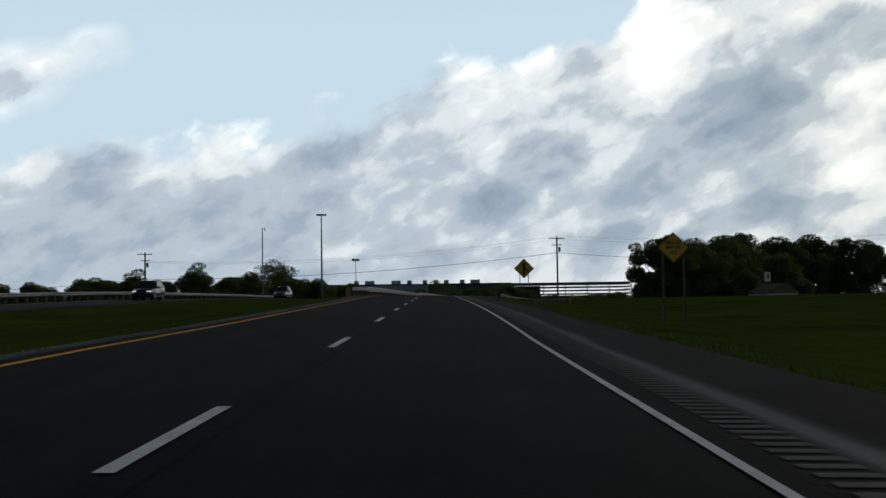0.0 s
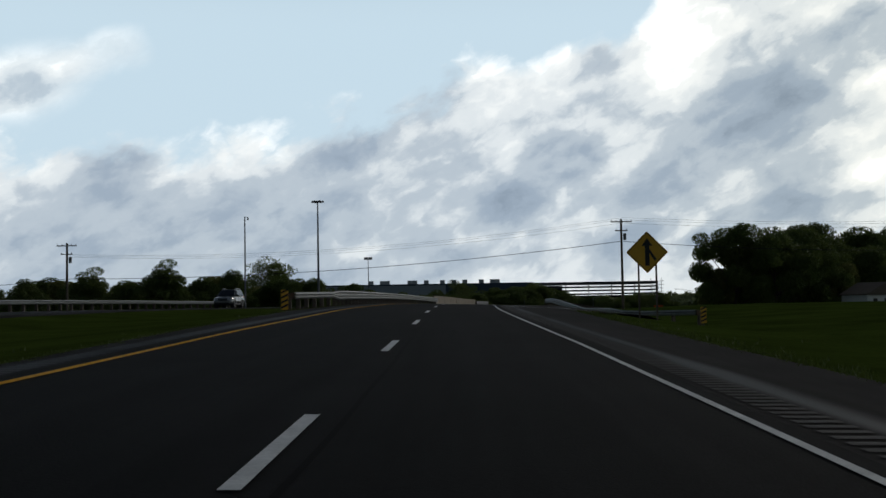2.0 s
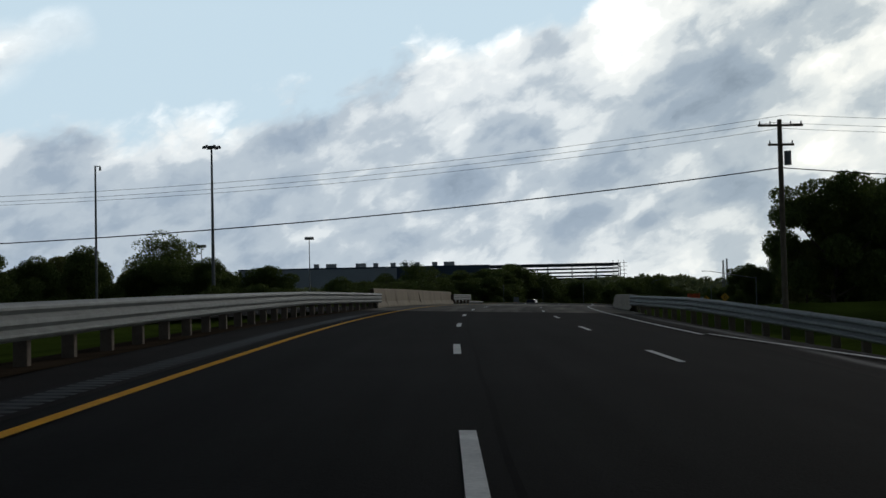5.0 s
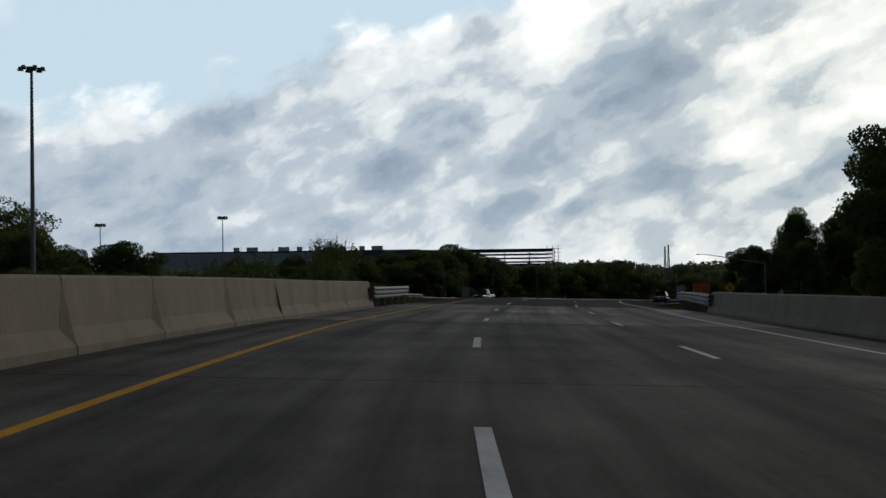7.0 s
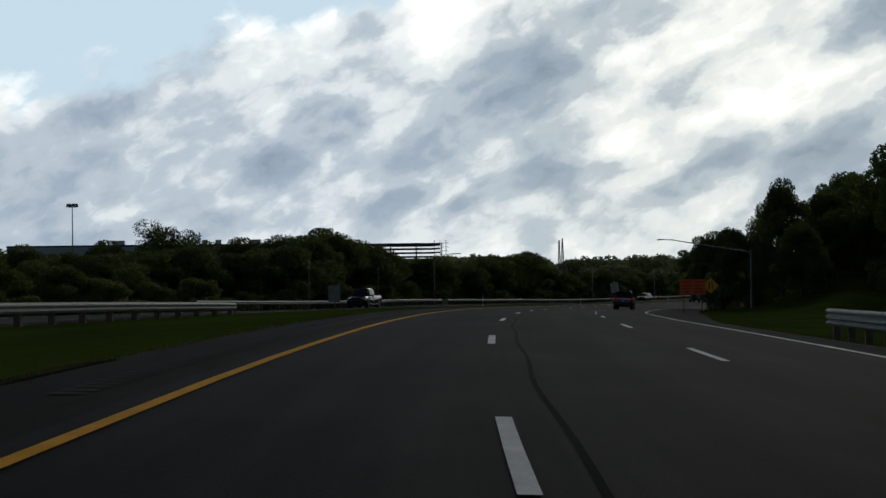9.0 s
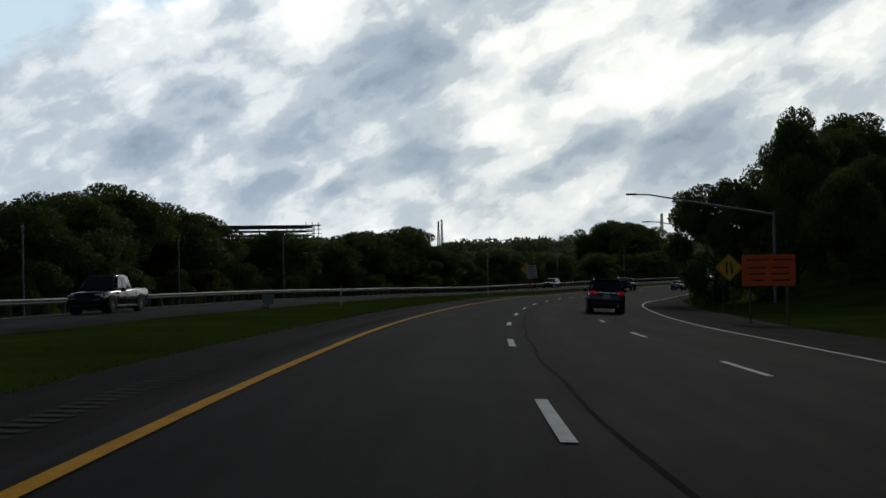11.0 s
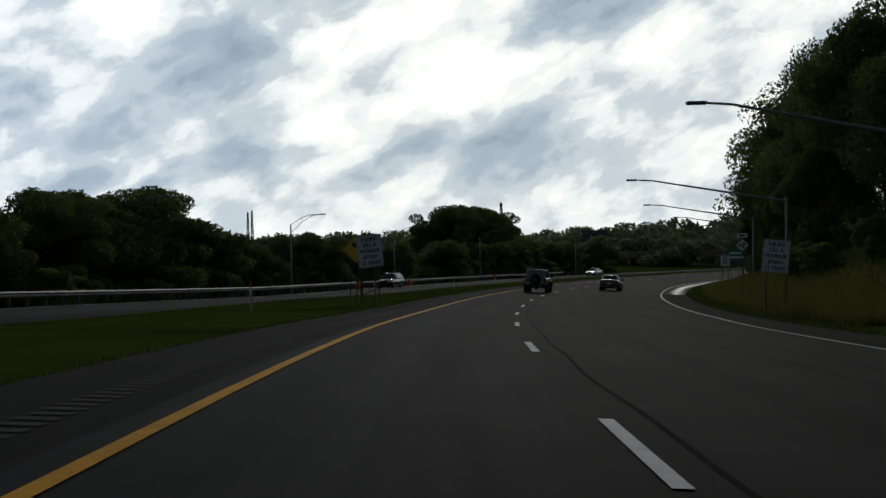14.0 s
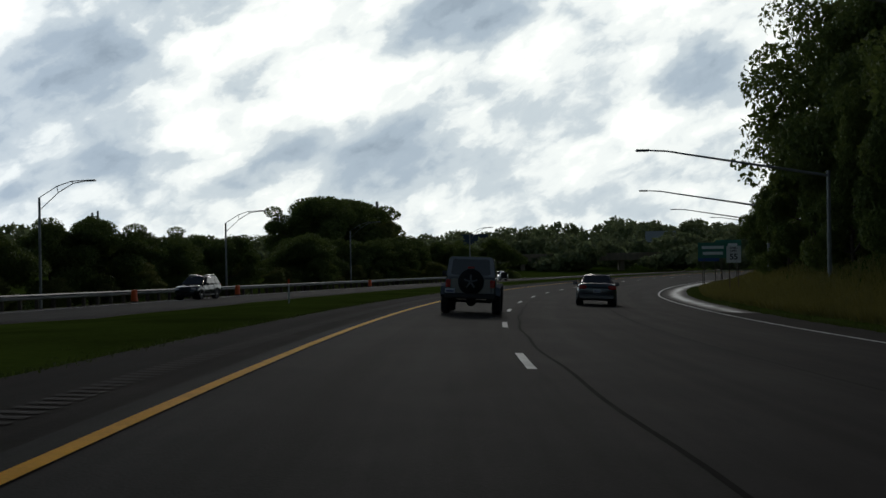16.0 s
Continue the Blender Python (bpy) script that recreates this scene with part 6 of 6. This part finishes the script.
def steel_frame():
    """The open steel frame of a building, floor upon floor."""
    g = thing("steel_frame_building", "dark open steel frame of an unfinished building, with bare floors", "building", Matrix.Translation((170, 1311, 0)))
    for k, z in enumerate((14.5, 18.5, 22.5, 26.8)):
        part("floor_slab", box(B(), -5, 20, z, 186, 40, 1.5 if k < 3 else 3.0, 0.05), DARK_GAP, g)
    for k in range(8):
        part("column", box(B(), -95 + 26.4 * k, 1, 12, 0.9, 0.9, 33, 0.05), DARK_GAP, g)
    for k in range(3):
        part("column", box(B(), 82 + 6 * k, 0, 14, 0.5, 0.5, 34, 0.03), DARK_GAP, g)
    for z in (16, 20, 24, 28):
        part("rail", box(B(), 90, 0, z, 14, 0.4, 0.4), DARK_GAP, g)
    part("wall", box(B(), -60, 42, 8, 90, 4, 34, 0.1), DARK_GAP, g)
    part("wall", box(B(), 0, 42, 2, 186, 4, 22, 0.1), DARK_GAP, g)
    return g


steel_frame()


def far_wood(name, label, spots, n, size, material, seed):
    """A wood too far off to tell its trees apart."""
    rng = np.random.default_rng(seed)
    puffs = []
    for x, y, foot, top, r in spots:
        h = top - foot
        for k in range(5):
            puffs.append(((x + rng.normal() * r * 0.5, y + rng.normal() * r * 0.5, foot + h * (0.30 + 0.14 * k)), (r * (0.8 - 0.10 * k), r * (0.8 - 0.10 * k), h * 0.22)))
    v, f = leaf_cloud(n, size, rng, puffs)
    return thing(name, label, "woods", data=fast_mesh(name, v, f, material), kind="stuff")


# leaves of the far woods, paler and greyer: distance haze put into the colour
LEAF_HAZE = leaf_mat("leaves_haze", (0.09, 0.125, 0.065), (0.24, 0.27, 0.12))


def arc(a0, a1, n, eye, near, far, tops, foot, r, seed):
    """Spots for a wood that fills an arc of azimuths seen over the bend."""
    rng = random.Random(seed)
    out = []
    for k in range(n):
        a = a0 + (a1 - a0) * (k + rng.random()) / n
        dist = rng.uniform(near, far)
        up = float(np.interp(a, [t[0] for t in tops], [t[1] for t in tops])) + rng.uniform(-0.25, 0.15)
        out.append((eye[0] + math.sin(radians(a)) * dist, eye[1] + math.cos(radians(a)) * dist, foot, eye[2] + math.tan(radians(up)) * dist, r * rng.uniform(0.7, 1.3)))
    return out


END = (70, 362, -0.3)
far_wood("far_woods", "hazy green wooded hills in the distance", arc(2, 66, 130, END, 620, 980, [(0, 0.6), (12, 0.6), (24, 0.7), (34, 0.7), (40, 1.05), (44, 1.25), (50, 1.1), (56, 1.4), (66, 1.6)], -9, 17, 3), 190000, 1.45, LEAF_HAZE, 3)
far_wood("far_woods", "hazy green wooded valley in the distance", arc(26, 60, 60, END, 330, 560, [(26, 0.15), (34, 0.2), (44, 0.35), (52, 0.7), (60, 1.4)], -8, 10, 4), 110000, 0.95, LEAF_HAZE, 4)
far_wood("far_woods", "dark woods far off along the horizon", arc(-34, 14, 110, (0, 60, 2), 640, 1000, [(-34, 0.5), (-20, 0.45), (-5, 0.3), (4, 0.4), (9, 0.3), (14, 0.5)], -2, 15, 5), 140000, 1.4, LEAF_HAZE, 5)


def far_sign(x, y, foot, top, w, h, material, label, name="billboard", bars=True):
    p = Vector((x, y, foot))
    eye = Vector((60, 350, 0))
    yaw = math.degrees(math.atan2(-(p.x - eye.x), p.y - eye.y))
    g = thing(name, label, "sign", Matrix.Translation(p) @ Matrix.Rotation(radians(yaw), 4, "Z"))
    f = part("panel", plate(w, h, 0.3, 0.1), material, g)
    f.location = (0, 0, top - foot - h / 2)
    part("frame", box(B(), 0, 0.5, top - foot - h / 2, w * 1.02, 0.5, h * 1.04, 0.05), STEEL_DARK, g)
    if bars:
        for k in (-0.2, 0.15):
            part("text_bar", box(B(), 0, -0.05, top - foot - h / 2 + k * h, w * 0.7, 0.06, h * 0.16), PLATE_BAR, g)
    for x0 in (-w * 0.3, w * 0.3):
        part("post", cyl(B(), (x0, 0.6, -6), (x0, 0.6, top - foot), 0.35, 0.35, 8), STEEL_DARK, g)
    return g


far_sign(266.4, 655, -8, -2.0, 9.0, 5.0, SIGN_W, "large pale billboard on two posts beyond the trees")
far_sign(496, 936, -9, 9.2, 17, 7.0, WALL_BLUE, "dark billboard on posts above the far woods", bars=False)
far_sign(520, 800, -9, 8.0, 16, 6.0, WALL_PALE, "grey billboard among far trees", bars=False)


def lattice_tower(x, y, foot, top, w, label="slender steel lattice pylon on the skyline"):
    g = thing("pylon", label, "tower", Matrix.Translation((x, y, foot)), "skyline towers")
    h = top - foot
    for sx in (-1, 1):
        for sy in (-1, 1):
            part("leg", cyl(B(), (sx * w / 2, sy * w / 2, 0), (sx * w * 0.12, sy * w * 0.12, h), 0.22, 0.16, 5), STEEL_DARK, g)
    for k in range(8):
        z0, z1 = h * k / 8, h * (k + 1) / 8
        a, b = w / 2 * (1 - 0.76 * k / 8), w / 2 * (1 - 0.76 * (k + 1) / 8)
        bm = cyl(B(), (-a, -a, z0), (b, -b, z1), 0.12, 0.12, 4)
        cyl(bm, (a, -a, z0), (-b, -b, z1), 0.12, 0.12, 4)
        part("brace", bm, STEEL_DARK, g)
    for z in (0.80, 0.88, 0.96):
        part("crossarm", box(B(), 0, 0, h * z, w * 0.9, 0.25, 0.25), STEEL_DARK, g)
    return g


lattice_tower(249.2, 914, -6, 20.4, 1.9)
lattice_tower(257, 930, -6, 22.0, 1.9)
lattice_tower(316, 760, -6, 19.5, 2.2)
lattice_tower(-210, 830, 0, 24.0, 5.0)


def far_mast(x, y, foot, top, lamps):
    g = thing("high_mast_light", "distant high-mast light with a ring of lamps", "street light", Matrix.Translation((x, y, foot)), "high-mast lights")
    h = top - foot
    part("mast", cyl(B(), (0, 0, 0), (0, 0, h), 0.35, 0.18, 8), STEEL_DARK, g)
    for k in range(lamps):
        a = 2 * math.pi * k / lamps
        part("lamp", cyl(B(), (math.cos(a) * 1.9, math.sin(a) * 1.9, h - 1.1), (math.cos(a) * 1.9, math.sin(a) * 1.9, h + 0.4), 0.75, 0.5, 8), STEEL_DARK, g)
    part("ring", cyl(B(), (0, 0, h - 0.2), (0, 0, h + 0.2), 1.9, 1.9, 10), STEEL_DARK, g)
    return g


far_mast(-38.4, 731, 0, 34.0, 6)
far_mast(-92, 700, 0, 29.5, 6)
far_mast(340, 860, -8, 18.5, 6)


def truss_light(s, d, top):
    """A lamp post beyond the opposite carriageway, with an upswept double arm."""
    p = foot_at(s, d)
    g = thing("street_light", "grey street light with an upswept truss arm", "street light", Matrix.Translation(p) @ Matrix.Rotation(radians(heading(s)), 4, "Z"), "truss-arm lights")
    h = top - p.z - 1.2
    part("pole", cyl(B(), (0, 0, -0.4), (0, 0, h), 0.13, 0.09, 10), GALV, g)
    lo = [Vector((0, 0, h - 1.0)), Vector((1.6, 0, h + 0.35)), Vector((2.9, 0, h + 1.05)), Vector((4.0, 0, h + 1.2))]
    hi = [Vector((0, 0, h)), Vector((1.5, 0, h + 0.85)), Vector((2.7, 0, h + 1.2)), Vector((4.0, 0, h + 1.25))]
    for name, row in (("lower_arm", lo), ("upper_arm", hi)):
        ring = [Vector((0, math.cos(a) * 0.04, math.sin(a) * 0.04)) for a in np.linspace(0, 2 * math.pi, 7)]
        part(name, strip(name, [[c + o for o in ring] for c in row], GALV), GALV, g)
    for a, b in zip(lo[1:3], hi[1:3]):
        part("strut", cyl(B(), a, b, 0.03, 0.03, 6), GALV, g)
    part("lamp_head", box(B(), 4.35, 0, h + 1.22, 0.8, 0.28, 0.14, 0.04), STEEL_DARK, g)
    return g


for s, d, top in ((395.0, -35.5, 6.3), (442.3, -40.9, 5.8), (475.0, -38.7, 4.8), (507.6, -38.9, 3.6), (545, -41, 3.3), (590, -42, 3.2)):
    truss_light(s, d, top)
for s in (330, 352):
    p = foot_at(s, OPP_IN(s) - OPP_W - 4.0)
    g = thing("slim_pole", "slim grey steel pole before the wood", "pole", Matrix.Translation(p), "slim poles")
    part("pole", cyl(B(), (0, 0, -0.3), (0, 0, 5.2), 0.07, 0.05, 8), STEEL_DARK, g)
    part("cap", cyl(B(), (0, 0, 5.2), (0, 0, 5.3), 0.08, 0.05, 8), STEEL_DARK, g)


def far_bridge():
    a = Vector((300, 640, -5.5))
    g = thing("overpass", "grey concrete overpass crossing the valley far off", "bridge", Matrix.Translation(a) @ Matrix.Rotation(radians(-38), 4, "Z"))
    part("deck", box(B(), 40, 0, 1.6, 130, 9, 1.5, 0.1), CONCRETE, g)
    part("parapet", box(B(), 40, -4.6, 2.7, 130, 0.3, 0.9, 0.05), CONCRETE, g)
    for k in range(4):
        part("pier", box(B(), -5 + 30 * k, 0, -3, 1.4, 7, 9, 0.1), CONCRETE, g)
    return g


far_bridge()


def house_far(x, y):
    p = ground_at(x, y)
    g = thing("house", "small pale house with a dark gable roof among trees", "house", Matrix.Translation(p) @ Matrix.Rotation(radians(20), 4, "Z"))
    part("wall", box(B(), 0, 0, 1.4, 9, 7, 3.2, 0.03), SIGN_W, g)
    bm = loft([[(-4.9, -4.0, 2.9), (4.9, -4.0, 2.9), (4.9, -4.0, 3.05), (0, -4.0, 5.4), (-4.9, -4.0, 3.05)], [(-4.9, 4.0, 2.9), (4.9, 4.0, 2.9), (4.9, 4.0, 3.05), (0, 4.0, 5.4), (-4.9, 4.0, 3.05)]])
    part("roof", bm, POST, g)
    for x0 in (-2.6, 0.0):
        w = part("window", box(B(), x0, -3.5, 1.7, 1.1, 0.12, 1.2, 0.02), SIGN_W, g)
        part("pane", box(B(), x0, -3.57, 1.7, 0.95, 0.02, 1.05), BLACK, w)
    part("garage_door", box(B(), 2.8, -3.52, 1.2, 2.3, 0.08, 2.1, 0.02), SIGN_W, g)
    return g


house_far(86, 262)


# ---- grass at the edges of the road ----
BLADE = leaf_mat("grass_blades", (0.045, 0.068, 0.012), (0.075, 0.10, 0.02))


def tufts(n, seed, s0, s1, edge, side, reach, high, material=None):
    """Ragged grass along an edge, thinning out away from it."""
    rng = random.Random(seed)
    verts = []
    for _ in range(n):
        s = rng.uniform(s0, s1)
        d = edge(s) + side * (rng.expovariate(1 / reach) + 0.05 * math.sin(s * 1.7) - 0.12)
        p = at(s, d, max(swell(s, d), -0.12) + (0.09 if swell(s, d) <= -0.115 else 0.0))
        for _k in range(3):
            a = rng.uniform(0, 6.283)
            h = high * rng.uniform(0.4, 1.2)
            w = rng.uniform(0.012, 0.03) * (1 + high)
            q = p + Vector((rng.gauss(0, 0.05), rng.gauss(0, 0.05), 0))
            lean = Vector((rng.gauss(0, 0.35), rng.gauss(0, 0.35), 1)) * h
            verts += [q + Vector((math.cos(a) * w, math.sin(a) * w, -0.03)), q - Vector((math.cos(a) * w, math.sin(a) * w, 0.03)), q + lean]
    faces = np.arange(len(verts)).reshape(-1, 3)
    return fast_mesh("grass_tufts", [tuple(v) for v in verts], faces, material or BLADE)


for k, row in enumerate(((2500, 5, 110, PAVE_L, -1, 0.22, 0.05), (2500, 5, 98, PAVE_R, 1, 0.3, 0.055), (3500, 226, 400, PAVE_L, -1, 0.22, 0.05), (2500, 400, 500, PAVE_L, -1, 0.2, 0.05), (6000, 375, 520, PAVE_R, 1, 0.6, 0.14))):
    thing("grass_tufts", "ragged green grass along the edge of the pavement", "grass", kind="stuff", data=tufts(row[0], 40 + k, *row[1:]))
DRY = leaf_mat("dry_grass", (0.085, 0.090, 0.020), (0.19, 0.165, 0.045))
for k, row in enumerate(((16000, 385, 470, lambda s: PAVE_R(s) + 1.6, 1, 2.2, 0.50), (12000, 470, 560, lambda s: PAVE_R(s) + 1.2, 1, 2.2, 0.55))):
    thing("tall_grass", "tall uncut olive and straw-coloured grass on the bank", "grass", kind="stuff", data=tufts(row[0], 50 + k, *row[1:], DRY))
p = ground_at(48.5, 150)
post_sign(p, p.z + 3.2, 0.9, 1.3, 8, SIGN_W, "small white sign on one post before the trees", bars=((0.1, 0.1, 0.25, 0.5),), legs=(0,))
